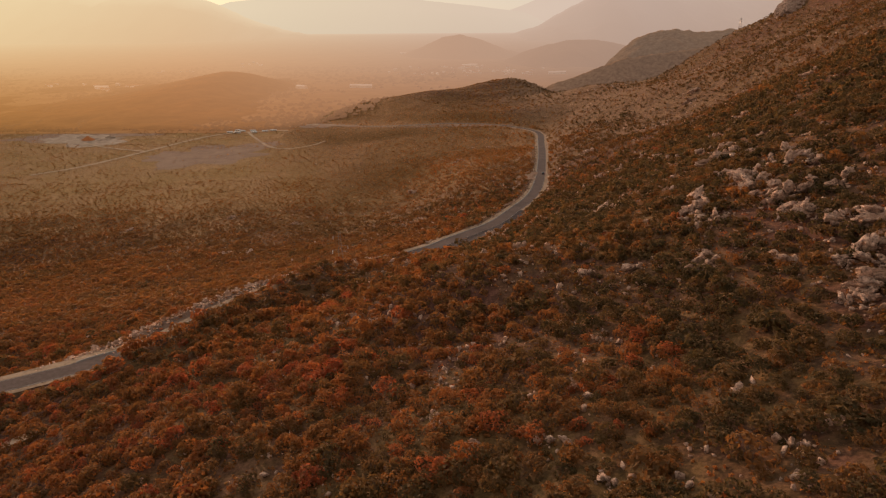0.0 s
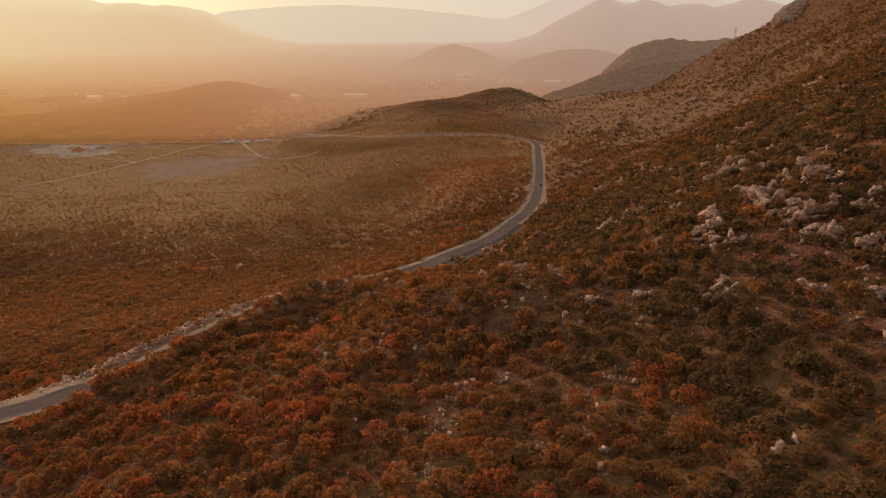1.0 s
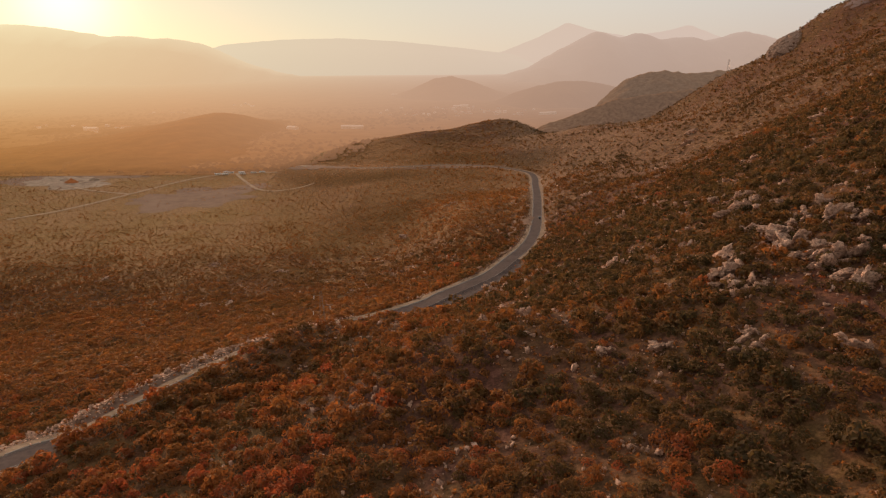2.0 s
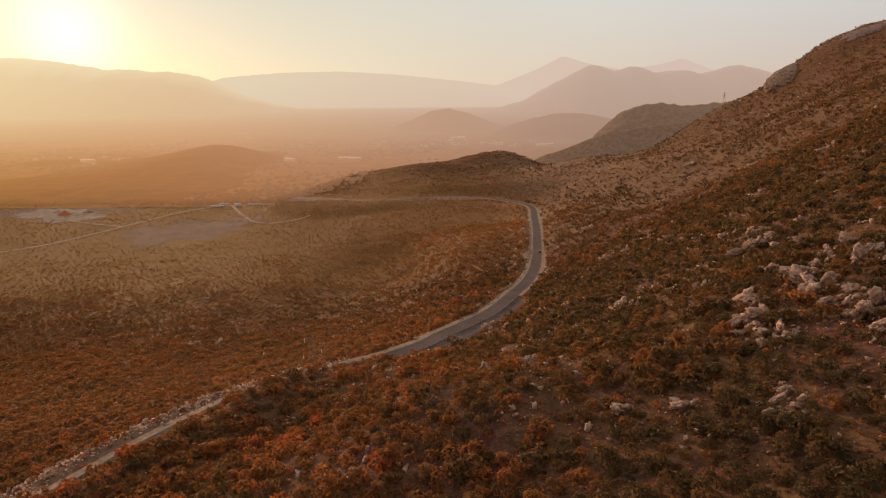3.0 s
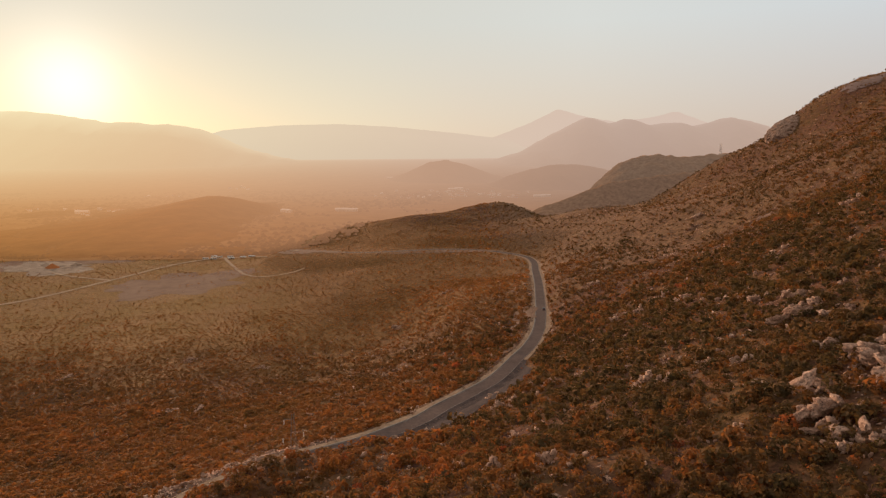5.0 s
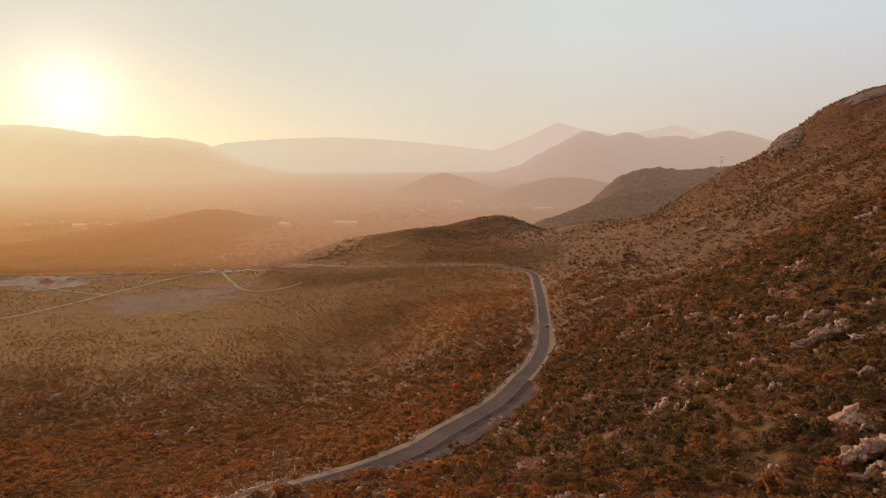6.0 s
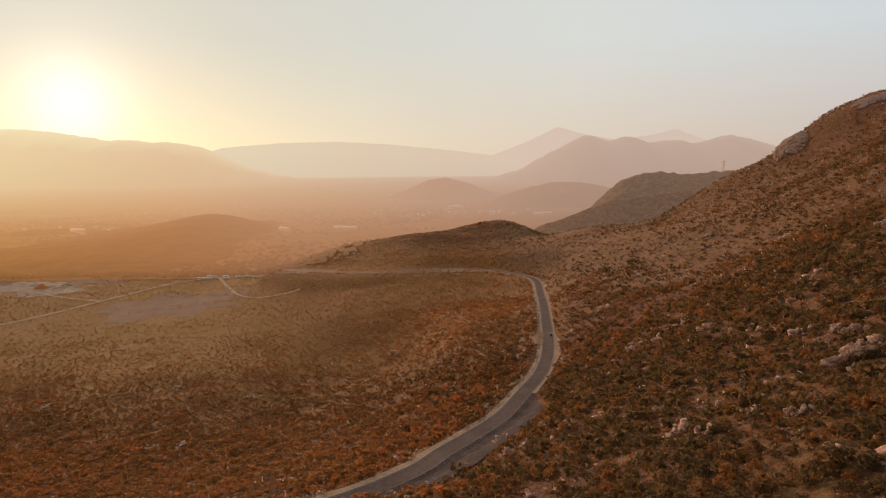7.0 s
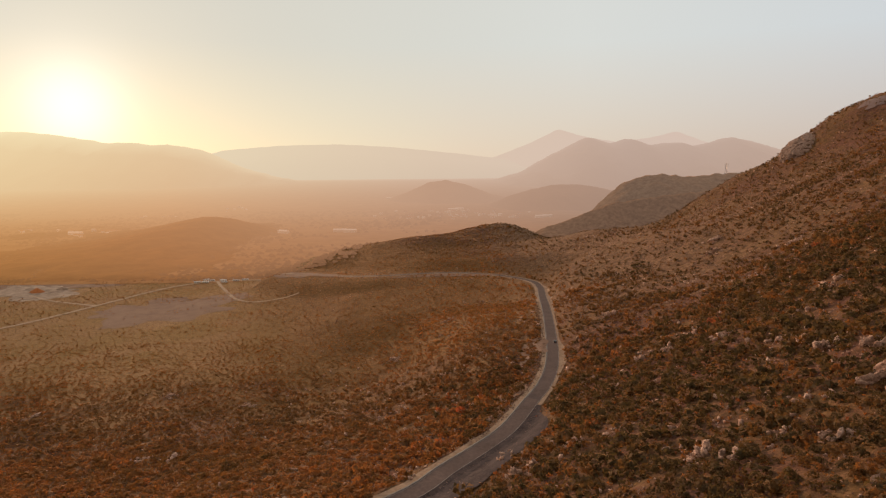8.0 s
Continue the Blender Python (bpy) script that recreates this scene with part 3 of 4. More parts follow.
LEDGES_FAR = [(107, 326, 5), (96, 350, 5), (110, 283, 5), (104, 257, 5), (106, 242, 4), (74, 206, 4), (107, 272, 4), (108, 354, 5), (68, 359, 4), (85, 352, 4), (146, 321, 6), (218, 469, 8), (227, 596, 9),
              (105, 466, 7), (-252, 478, 9), (-141, 382, 6), (-126, 383, 5), (-52, 282, 4), (-181, 509, 7), (-119, 482, 7), (184, 336, 6), (215, 571, 8), (-30, 549, 7), (9, 601, 7)]
ROCKY = LEDGES_HIGH + LEDGES_LOW + LEDGES_FAR


def rockiness(x, y):
    r = 0.5 * smooth(0.15, 0.6, value_noise(x, y, 19, 41)) * smooth(-60, 20, x + 0.2 * y) + 0.07 + 0.16 * smooth(60, 140, x) * smooth(280, 380, y)
    r = np.maximum(r, 0.95 * smooth(0.30, 0.46, value_noise(x, y, 7, 43, 2)) * smooth(-70, 10, x + 0.15 * y))
    for cx, cy, w in ROCKY:
        r = np.maximum(r, np.exp(-((x - cx) ** 2 + (y - cy) ** 2) / (0.7 * w * w)))
    return r


def rock_shape(seed, corners):
    """A broken block of limestone about one metre across, with flat sharp breaks."""
    rng = random.Random(seed)
    bm = bmesh.new()
    wide, deep, high = rng.uniform(0.9, 1.5), rng.uniform(0.6, 1.0), rng.uniform(0.6, 1.2)
    for _ in range(corners):
        p = Vector((rng.gauss(0, 1), rng.gauss(0, 1), rng.gauss(0, 1))).normalized() * rng.uniform(0.45, 1.0)
        bm.verts.new((p.x * wide * 0.7, p.y * deep * 0.7, p.z * high * 0.7))
    bmesh.ops.convex_hull(bm, input=bm.verts[:], use_existing_faces=False)
    bmesh.ops.delete(bm, geom=[v for v in bm.verts if not v.link_faces], context="VERTS")
    bmesh.ops.triangulate(bm, faces=bm.faces[:])
    bm.verts.index_update()
    v = np.array([tuple(q.co) for q in bm.verts])
    f = np.array([[q.index for q in face.verts] for face in bm.faces])
    bm.free()
    return v, f


def crag_shape(seed):
    """A weathered karst mass: blunt knobs and slabs parted by deep cracks."""
    rng = random.Random(seed)
    shift = Vector((rng.uniform(0, 90), rng.uniform(0, 90), rng.uniform(0, 90)))
    bm = bmesh.new()
    bmesh.ops.create_icosphere(bm, subdivisions=3, radius=1.0)
    wide, deep, high = rng.uniform(1.0, 1.5), rng.uniform(0.6, 0.95), rng.uniform(0.6, 1.0)
    for v in bm.verts:
        p = v.co.copy()
        near, _ = noise.voronoi(p * 1.7 + shift)
        crack = near[1] - near[0]
        r = 0.62 + 0.42 * noise.noise(p * 1.2 + shift) + 0.2 * min(crack, 0.55) - 0.34 * math.exp(-crack * 9) + 0.12 * noise.noise(p * 4.5 + shift)
        v.co = Vector((p.x * r * wide, p.y * r * deep, p.z * r * high))
    bm.verts.index_update()
    q = np.array([tuple(v.co) for v in bm.verts])
    f = np.array([[v.index for v in face.verts] for face in bm.faces])
    bm.free()
    return q, f


ROCKS_FINE = [crag_shape(s) for s in range(1, 9)]
ROCKS_PLAIN = [rock_shape(s, 14) for s in range(21, 29)]


def spread(x0, x1, y0, y1, cell, seed):
    """Points about one cell apart, shaken."""
    rng = np.random.default_rng(seed)
    gx, gy = np.meshgrid(np.arange(x0, x1, cell), np.arange(y0, y1, cell))
    x = gx.ravel() + rng.uniform(-0.55, 0.55, gx.size) * cell
    y = gy.ravel() + rng.uniform(-0.55, 0.55, gx.size) * cell
    return x, y, rng


def in_view(x, y, wide=0.75):
    """The wedge of land that lies ahead of the flight."""
    return (np.abs(x) < wide * y + 26) & (y > 36)


def planted(shapes, x, y, z, size, rng, squash=1.0, tilt=0.0):
    """Copies of shapes set at places, as one array of corners and one of faces, with the number of the copy for each corner."""
    verts, faces, who, base = [], [], [], 0
    kind = rng.integers(0, len(shapes), len(x))
    for k, (v, f) in enumerate(shapes):
        s = np.nonzero(kind == k)[0]
        if not len(s):
            continue
        a = rng.uniform(0, 2 * np.pi, len(s))
        c, n = np.cos(a)[:, None], np.sin(a)[:, None]
        vx, vy, vz = v[None, :, 0], v[None, :, 1], v[None, :, 2] * (rng.uniform(0.8, 1.2, len(s)) * np.broadcast_to(squash, len(x))[s])[:, None]
        q = np.stack([vx * c - vy * n, vx * n + vy * c, vz + 0 * c], -1) * size[s][:, None, None]
        if tilt:
            q[..., 2] += q[..., 0] * tilt
        q += np.stack([x[s], y[s], z[s]], 1)[:, None, :]
        verts.append(q.reshape(-1, 3))
        faces.append((f[None] + (np.arange(len(s)) * len(v))[:, None, None] + base).reshape(-1, f.shape[1]))
        who.append(np.repeat(s, len(v)))
        base += len(s) * len(v)
    return np.vstack(verts), np.vstack(faces), np.concatenate(who)


BOULDER_MESHES = []
for v, f in ROCKS_FINE:
    me = mesh_of("boulder", v, f)
    me.materials.append(MAT_ROCK)
    BOULDER_MESHES.append(me)


def boulder(x, y, size, rng, label, group, sink=0.25, flat=1.0):
    ob = new("boulder", BOULDER_MESHES[int(rng.integers(0, 8))])
    z = float(height([x], [y])[0])
    ob.matrix_basis = pose(float(x), float(y), z + size * (0.55 - sink), rng.uniform(-25, 25), rng.uniform(-25, 25), rng.uniform(0, 360)) @ Matrix.Diagonal((size, size, size * flat, 1))
    return tagged(ob, label, "boulder", group)


BLOCK_MESHES = []
for v, f in ROCKS_PLAIN:
    me = mesh_of("block", v, f)
    me.materials.append(MAT_ROCK)
    BLOCK_MESHES.append(me)


def outcrop(x, y, size, turn, rng, tall=1.0, label="ledge of broken pale limestone among dry shrubs"):
    """A broken limestone ledge: a few great tilted slabs split by dark gaps, with smaller blocks fallen below them."""
    e = 1.5
    z = height([x, x + e, x - e, x, x], [y, y, y, y + e, y - e], False)
    up = Vector((-(z[1] - z[2]) / (2 * e), -(z[3] - z[4]) / (2 * e), 1)).normalized()
    ob = new("rock_outcrop")
    ob.matrix_basis = Matrix.Translation((float(x), float(y), float(z[0]) + 0.15)) @ up.to_track_quat("Z", "Y").to_matrix().to_4x4() @ pose(0, 0, 0, 0, 0, turn) @ Matrix.Diagonal((size, size, size * tall, 1))
    lean, dip = rng.uniform(-20, 20), rng.uniform(15, 50)
    for k in range(26):
        big = k < 9
        piece = new("block", (BOULDER_MESHES if big else BLOCK_MESHES)[int(rng.integers(0, 8))])
        piece.parent = ob
        s = 0.55 + 1.25 * rng.uniform(0, 1) ** 2.2 if big else rng.uniform(0.18, 0.55)
        along = rng.uniform(-2.6, 2.6) if big else rng.normal() * 2.3
        across = rng.normal() * 0.75 + 0.6 * math.sin(along + lean) if big else rng.normal() * 1.5 - 0.5
        piece.matrix_basis = pose(along, across, (0.8 if big else 0.4) * s, dip + rng.normal() * 18, lean + rng.normal() * 18, rng.normal() * 25 + 180 * (k % 2)) @ Matrix.Diagonal((s * rng.uniform(0.9, 1.4), s * rng.uniform(0.6, 0.95), s * rng.uniform(0.8, 1.25), 1))
    return tagged(ob, label, "rock", "limestone outcrops")


def make_boulders():
    """The outcrops, and loose blocks round them."""
    rng = np.random.default_rng(77)
    for cx, cy, w in ROCKY:
        high = (cx, cy, w) in LEDGES_HIGH
        for k in range(2 if w > 4 else 1):
            a, r = rng.uniform(0, 2 * np.pi), w * 0.7 if k else 0.0
            size = rng.uniform(0.8, 1.15) * (0.55 + 0.13 * w) * (0.6 if k else 1.0) * (1.2 if high else 0.6 if cy < 112 else 1.0)
            x, y = cx + r * math.cos(a), cy + r * math.sin(a)
            if road_near(np.array([x]), np.array([y]))[0][0] > 9.0:
                outcrop(x, y, size, rng.uniform(-40, 40) + (80 if high else 45), rng, 0.5 if cx < -40 else 1.0)
        for _ in range(3):
            a, r = rng.uniform(0, 2 * np.pi), w * 1.6 * math.sqrt(rng.uniform(0, 1))
            x, y = cx + r * math.cos(a), cy + r * math.sin(a)
            size = (0.35 + 0.8 * rng.uniform(0, 1) ** 2.0) * (1.35 if cy > 280 else 1.0)
            if road_near(np.array([x]), np.array([y]))[0][0] > 7 + size:
                boulder(x, y, size, rng, "pale weathered limestone boulder among dry shrubs", "limestone boulders")


make_boulders()


def make_crag():
    """The bare rounded cliff below the summit, split by upright cracks."""
    bm = bmesh.new()
    bmesh.ops.create_icosphere(bm, subdivisions=5, radius=1.0)
    for v in bm.verts:
        p = v.co.copy()
        q = Vector((p.x * 32, p.y * 24, p.z * 13))
        cracks = 1.0 - abs(noise.noise(Vector((q.x * 0.16, q.y * 0.16, q.z * 0.05)))) * 2
        ledges = noise.noise(Vector((q.x * 0.07, q.y * 0.07, q.z * 0.3)))
        fine = noise.noise(q * 0.45)
        v.co = q * (1 - 0.13 * max(0.0, cracks) ** 3 + 0.035 * ledges + 0.04 * fine)
    me = bpy.data.meshes.new("crag")
    bm.to_mesh(me)
    bm.free()
    ob = link("crag", me, MAT_CRAG)
    ob.matrix_basis = pose(415, 802, float(height([415.0], [802.0], False)[0]) - 6.5, 0, -30, 30)
    return tagged(ob, "broad weathered limestone crag below the summit", "crag")


make_crag()


def make_stones():
    """Small stones strewn over the slope, too many to count."""
    vs, fs, base = [], [], 0
    for x0, x1, y0, y1, cell, small, large, seed in ((-70, 130, 46, 150, 1.5, 0.2, 1.0, 1), (-150, 200, 150, 290, 1.9, 0.25, 1.25, 2), (-330, 380, 290, 520, 2.9, 0.35, 1.5, 3), (-420, 480, 520, 880, 4.2, 0.4, 1.5, 4)):
        x, y, rng = spread(x0, x1, y0, y1, cell, seed + 300)
        rocky = rockiness(x, y)
        keep = in_view(x, y) & (rng.uniform(0, 1, len(x)) < rocky * np.where((y > 400) & (x > 80), 0.8 * smooth(-0.1, 0.4, value_noise(x, y, 34, 47)) + 0.1, 0.65)) & (road_near(x, y)[0] > 5.6)
        x, y, rocky = x[keep], y[keep], rocky[keep]
        size = (small + (large - small) * rng.uniform(0, 1, len(x)) ** 3.2) * (1 + 0.8 * rocky)
        v, f, _ = planted(ROCK_CHIPS, x, y, height(x, y) + size * 0.3, size, rng, 0.95)
        vs.append(v)
        fs.append(f + base)
        base += len(v)
    return tagged(link("stones", mesh_of("stones", np.vstack(vs), np.vstack(fs)), MAT_ROCK), "pale limestone rubble scattered between the shrubs", "stones", kind="stuff")


ROCK_CHIPS = [rock_shape(s, 12) for s in range(41, 49)]
make_stones()


def make_rubble():
    """The bank of dumped stone along the road's lower side."""
    rng = np.random.default_rng(15)
    t = np.gradient(ROAD[:, :2], axis=0)
    t /= np.linalg.norm(t, axis=1)[:, None]
    line = np.nonzero((ROAD[:, 1] > 128) & (ROAD[:, 1] < 246) & (ROAD[:, 0] < -22))[0]
    for k in range(90):
        i = int(rng.choice(line))
        off = 12.5 + 2.0 * rng.normal() + 1.5 * math.sin(i * 0.23)
        x, y = ROAD[i, 0] - t[i, 1] * off, ROAD[i, 1] + t[i, 0] * off
        boulder(x, y, 0.7 + 1.2 * rng.uniform(0, 1) ** 1.6, rng, "pale broken stone block in a roadside rubble bank", "rubble bank", 0.15)
    pick = rng.choice(line, 2600)
    off = 12.2 + 3.0 * rng.normal(size=2600) + 1.5 * np.sin(pick * 0.23)
    x, y = ROAD[pick, 0] - t[pick, 1] * off + rng.uniform(-1, 1, 2600), ROAD[pick, 1] + t[pick, 0] * off + rng.uniform(-1, 1, 2600)
    size = 0.25 + 0.85 * rng.uniform(0, 1, 2600) ** 2
    v, f, _ = planted(ROCK_CHIPS, x, y, height(x, y) + size * 0.2, size, rng)
    tagged(link("rubble", mesh_of("rubble", v, f), MAT_RUBBLE), "grey-white rubble tipped along the road bank", "rubble", kind="stuff")
    # loose stones on the gravel bank above the near bend and along the lower verge
    line = np.nonzero((ROAD[:, 1] > 236) & (ROAD[:, 1] < 345) & (ROAD[:, 0] > -40))[0]
    pick = rng.choice(line, 900)
    off = -(3.9 + 7.0 * rng.uniform(0, 1, 900) * smooth(350, 300, ROAD[pick, 1]))
    far = rng.choice(np.nonzero((ROAD[:, 1] > 300) & (ROAD[:, 1] < 620))[0], 900)
    pick, off = np.concatenate([pick, far]), np.concatenate([off, 4.8 + np.abs(rng.normal(size=900)) * 2.8])
    x, y = ROAD[pick, 0] - t[pick, 1] * off + rng.uniform(-1, 1, 1800), ROAD[pick, 1] + t[pick, 0] * off + rng.uniform(-1, 1, 1800)
    keep = road_near(x, y)[0] > 3.9
    x, y = x[keep], y[keep]
    size = 0.12 + 0.4 * rng.uniform(0, 1, len(x)) ** 3 + 0.4 * (np.arange(1800)[keep] >= 900)
    v, f, _ = planted(ROCK_CHIPS, x, y, height(x, y) + 0.3, size, rng)
    tagged(link("roadside_stones", mesh_of("roadside_stones", v, f), MAT_CRAG), "loose broken stones along the road's banks", "stones", kind="stuff")


make_rubble()


# ---- shrubs ----
def crown_shape(seed, count, leaf, lobes=6, sides=5):
    """A rounded dry shrub one metre in radius: several swelling lobes of dense twigs, leaf sprays lying over them."""
    rng = np.random.default_rng(seed)
    n = lobes + int(rng.integers(0, 2))
    a = 2 * np.pi * (np.arange(n) + rng.uniform(-0.4, 0.4, n)) / n
    r = 0.62 * np.sqrt(rng.uniform(0.05, 1, n))
    size = rng.uniform(0.34, 0.56, n)
    mid = np.stack([r * np.cos(a), r * np.sin(a), rng.uniform(0.3, 0.95, n) * (1.12 - 0.65 * r)], 1)
    verts, faces, base = [], [], 0
    q = 2 * np.pi * np.arange(sides) / sides
    for k in range(n if count < 20 else 0):
        full = 0.84 if count else 1.0
        w = rng.uniform(0.82, 1.18, sides) * size[k] * full
        low = np.stack([mid[k, 0] + 0.95 * w * np.cos(q), mid[k, 1] + 0.95 * w * np.sin(q), np.full(sides, mid[k, 2] - 0.45 * size[k])], 1)
        cap = mid[k] + np.array([0, 0, 0.95 * size[k] * full])
        verts.append(np.vstack([low, cap[None]]))
        i, last = np.arange(sides), base + sides
        faces.append(np.stack([base + i, base + (i + 1) % sides, np.full(sides, last)], 1))
        base = last + 1
    pts, out = [], []
    while len(pts) < count:
        k = int(rng.integers(0, n))
        d = rng.normal(size=3)
        d /= np.linalg.norm(d)
        if d[2] < -0.35:
            continue
        p = mid[k] + d * size[k] * rng.uniform(0.86, 1.12)
        if p[2] < 0.02 or any(np.linalg.norm(p - mid[j]) < size[j] * 0.75 for j in range(n)):
            continue
        pts.append(p)
        out.append(d)
    if count:
        p, d = np.array(pts), np.array(out)
        d = d + 0.42 * rng.normal(size=d.shape)
        d /= np.linalg.norm(d, axis=1)[:, None]
        u = np.cross(d, rng.normal(size=d.shape))
        u /= np.linalg.norm(u, axis=1)[:, None]
        w = np.cross(d, u)
        s = leaf * rng.uniform(0.6, 1.3, len(p))[:, None]
        verts.append(np.stack([p + u * s, p - 0.55 * u * s + 0.8 * w * s, p - 0.5 * u * s - 0.85 * w * s + 0.25 * d * s], 1).reshape(-1, 3))
        faces.append(base + np.arange(3 * len(p)).reshape(-1, 3))
    return np.vstack(verts), np.vstack(faces)


def cover(x, y, rng):
    """Chance of a shrub at a place: thick on the near slope, thin on the bare shoulder, the valley floor and the rocks."""
    d, _, side = road_near(x, y)
    c = 0.97 - 0.42 * smooth(70, 140, x) * smooth(380, 520, y) * (1 - 0.7 * smooth(210, 330, x)) - 0.3 * smooth(-60, -300, x) * smooth(480, 640, y) - 0.15 * smooth(560, 760, y)
    c = c * (1 - 0.55 * smooth(0.0, 0.45, value_noise(x, y, 38, 53)) * smooth(340, 460, y) * smooth(40, 110, x))
    c = c * (1 - smooth(0.38, 0.6, value_noise(x, y, 15, 51)) * np.where(x > 0, 0.25, 0.5)) * (1 - 0.9 * smooth(0.4, 0.85, rockiness(x, y)))
    c = c * (1 - smooth(990, 1040, y) * smooth(-120, -180, x)) * np.where(side > 0, np.where((x < -34) & (y < 244) & (y > 158), smooth(4.0, 4.6, d), smooth(5.6, 7.0, d)), smooth(6.6, 9.2, d)) * np.where((side < 0) & (y < 250), 0.12 + 0.88 * smooth(14, 18, d), 1.0)
    bank = (side > 0) & (y > 236) & (y < 350)
    c = c * np.where(bank, smooth(4.2 + 14.0 * smooth(355, 305, y), 6.5 + 14.5 * smooth(355, 305, y), d), 1.0)
    c = c * smooth(0.9, 1.3, ((x + 530) / 62) ** 2 + ((y - 945) / 62) ** 2)
    return c * (1 - 0.9 * smooth(0.0, 0.4, 1 - (np.abs((x + 305) / 95) ** 2 + np.abs((y - 785) / 75) ** 2)))


def tint_of(x, y, rng):
    # darker olive to the east also puts the right slope's dimness into the colour
    t = 0.50 + 0.24 * value_noise(x, y, 42, 61) + (0.24 - 0.12 * np.maximum(smooth(340, 480, y), smooth(170, 240, y) * smooth(30, -40, x))) * rng.normal(size=len(x)) + 0.08 * smooth(-10, -60, x) * smooth(300, 200, y) - 0.42 * smooth(-20, 55, x) * smooth(460, 300, y) - 0.16 * smooth(60, 160, x) * smooth(300, 460, y) - 0.1 * smooth(340, 520, y) - 0.08 * smooth(860, 980, y)
    return np.clip(t, 0, 1)


def straw_haze(x, y, rng):
    """Green growth gives way to straw towards the valley floor, lightened in place of the haze there."""
    d = smooth(415, 620, y + 50 * value_noise(x, y, 60, 79)) * smooth(130, -20, x - 0.06 * y)
    d = np.maximum(d, 0.25 * smooth(0, -110, x) * smooth(190, 320, y))
    d = d * (1 - 0.55 * smooth(880, 980, y) * smooth(-160, -110, x))
    return np.clip(d * rng.uniform(0.65, 1.2, len(x)), 0, 1)


# one patch of the near slope has its shrubs as things of their own
PATCH = (-20, 38, 74, 112)


def make_scrub():
    zones = [(-100, 100, -45, 40, 2.9, 30, 0.27, 3, 106), (-125, 125, 40, 132, 2.75, 230, 0.132, 6, 101), (-170, 200, 132, 225, 2.75, 105, 0.19, 5, 102),
             (-330, 340, 225, 400, 2.65, 32, 0.31, 4, 103), (-480, 520, 400, 660, 2.8, 9, 0.36, 2, 104), (-720, 700, 660, 1250, 3.7, 4, 0.50, 2, 105)]
    for x0, x1, y0, y1, cell, count, leaf, lobes, seed in zones:
        shapes = [crown_shape(seed * 10 + k, count, leaf, lobes, 4) for k in range(10)]
        x, y, rng = spread(x0, x1, y0, y1, cell, seed)
        keep = (in_view(x, y) | (y1 == 40)) & (rng.uniform(0, 1, len(x)) < cover(x, y, rng))
        keep &= ~((x > PATCH[0]) & (x < PATCH[1]) & (y > PATCH[2]) & (y < PATCH[3]))
        x, y = x[keep], y[keep]
        size = np.clip(rng.lognormal(0.44, 0.36, len(x)), 0.6, 3.0) * (1 + 0.35 * value_noise(x, y, 26, 73) * smooth(340, 460, y)) * (1 - 0.12 * smooth(360, 560, y)) * (1 - 0.35 * smooth(60, -100, x) * smooth(450, 600, y)) * (1 + 0.15 * value_noise(x, y, 30, 71))
        d, _, side = road_near(x, y)
        size = np.where((side > 0) & (d < 8) & (x < -32) & (x > -92) & (y < 248), np.clip(size * 1.2, 1.7, 2.6), size)
        v, f, who = planted(shapes, x, y, height(x, y) - 0.1, size, rng, 0.92 - 0.32 * np.maximum(smooth(330, 560, y) * smooth(120, 20, x), smooth(170, 240, y) * smooth(20, -50, x)))
        me = mesh_of("shrubs", v, f)
        for name, value in (("tint", tint_of(x, y, rng)), ("dry", 0.9 * straw_haze(x, y, rng))):
            data = me.attributes.new(name, "FLOAT", "POINT")
            data.data.foreach_set("value", value[who].astype(np.float32))
        tagged(link("shrubs", me, MAT_LEAF), "low olive and tan scrub of the valley and far slope" if y0 >= 400 else "dense rust-brown and olive scrub covering the slope", "shrubs", kind="stuff")


make_scrub()


def stem_shape(seed):
    rng = random.Random(seed)
    bm = bmesh.new()
    for k in range(4):
        a, lean = rng.uniform(0, 6.28), rng.uniform(0.2, 0.5)
        ring = []
        for i in range(4):
            h = i / 3
            c = Vector((math.cos(a) * lean * h, math.sin(a) * lean * h, -0.15 + 0.85 * h))
            r = 0.05 * (1 - 0.75 * h)
            ring.append([bm.verts.new(c + Vector((r * math.cos(q * 1.5708), r * math.sin(q * 1.5708), 0))) for q in range(4)])
        for lo, hi in zip(ring, ring[1:]):
            for q in range(4):
                bm.faces.new((lo[q], lo[(q + 1) % 4], hi[(q + 1) % 4], hi[q]))
    me = bpy.data.meshes.new("stem")
    bm.to_mesh(me)
    bm.free()
    me.materials.append(MAT_BARK)
    return me


def make_near_shrubs():
    crowns, stems = [], []
    for k in range(8):
        v, f = crown_shape(900 + k, 230, 0.118)
        me = mesh_of("crown", v, f)
        me.materials.append(MAT_LEAF_ONE)
        crowns.append(me)
        stems.append(stem_shape(k))
    x, y, rng = spread(*PATCH, 2.5, 500)
    keep = rng.uniform(0, 1, len(x)) < cover(x, y, rng)
    x, y = x[keep][:300], y[keep][:300]
    size = np.clip(rng.lognormal(0.40, 0.32, len(x)), 0.7, 2.8)
    z = height(x, y) - 0.05
    for k in range(len(x)):
        shrub = new("shrub")
        shrub.matrix_basis = pose(float(x[k]), float(y[k]), float(z[k]), 0, 0, rng.uniform(0, 360)) @ Matrix.Diagonal((size[k], size[k], size[k] * 0.95, 1))
        for name, me in (("crown", crowns[k % 8]), ("stem", stems[(k * 3) % 8])):
            ob = new(name, me)
            ob.parent = shrub
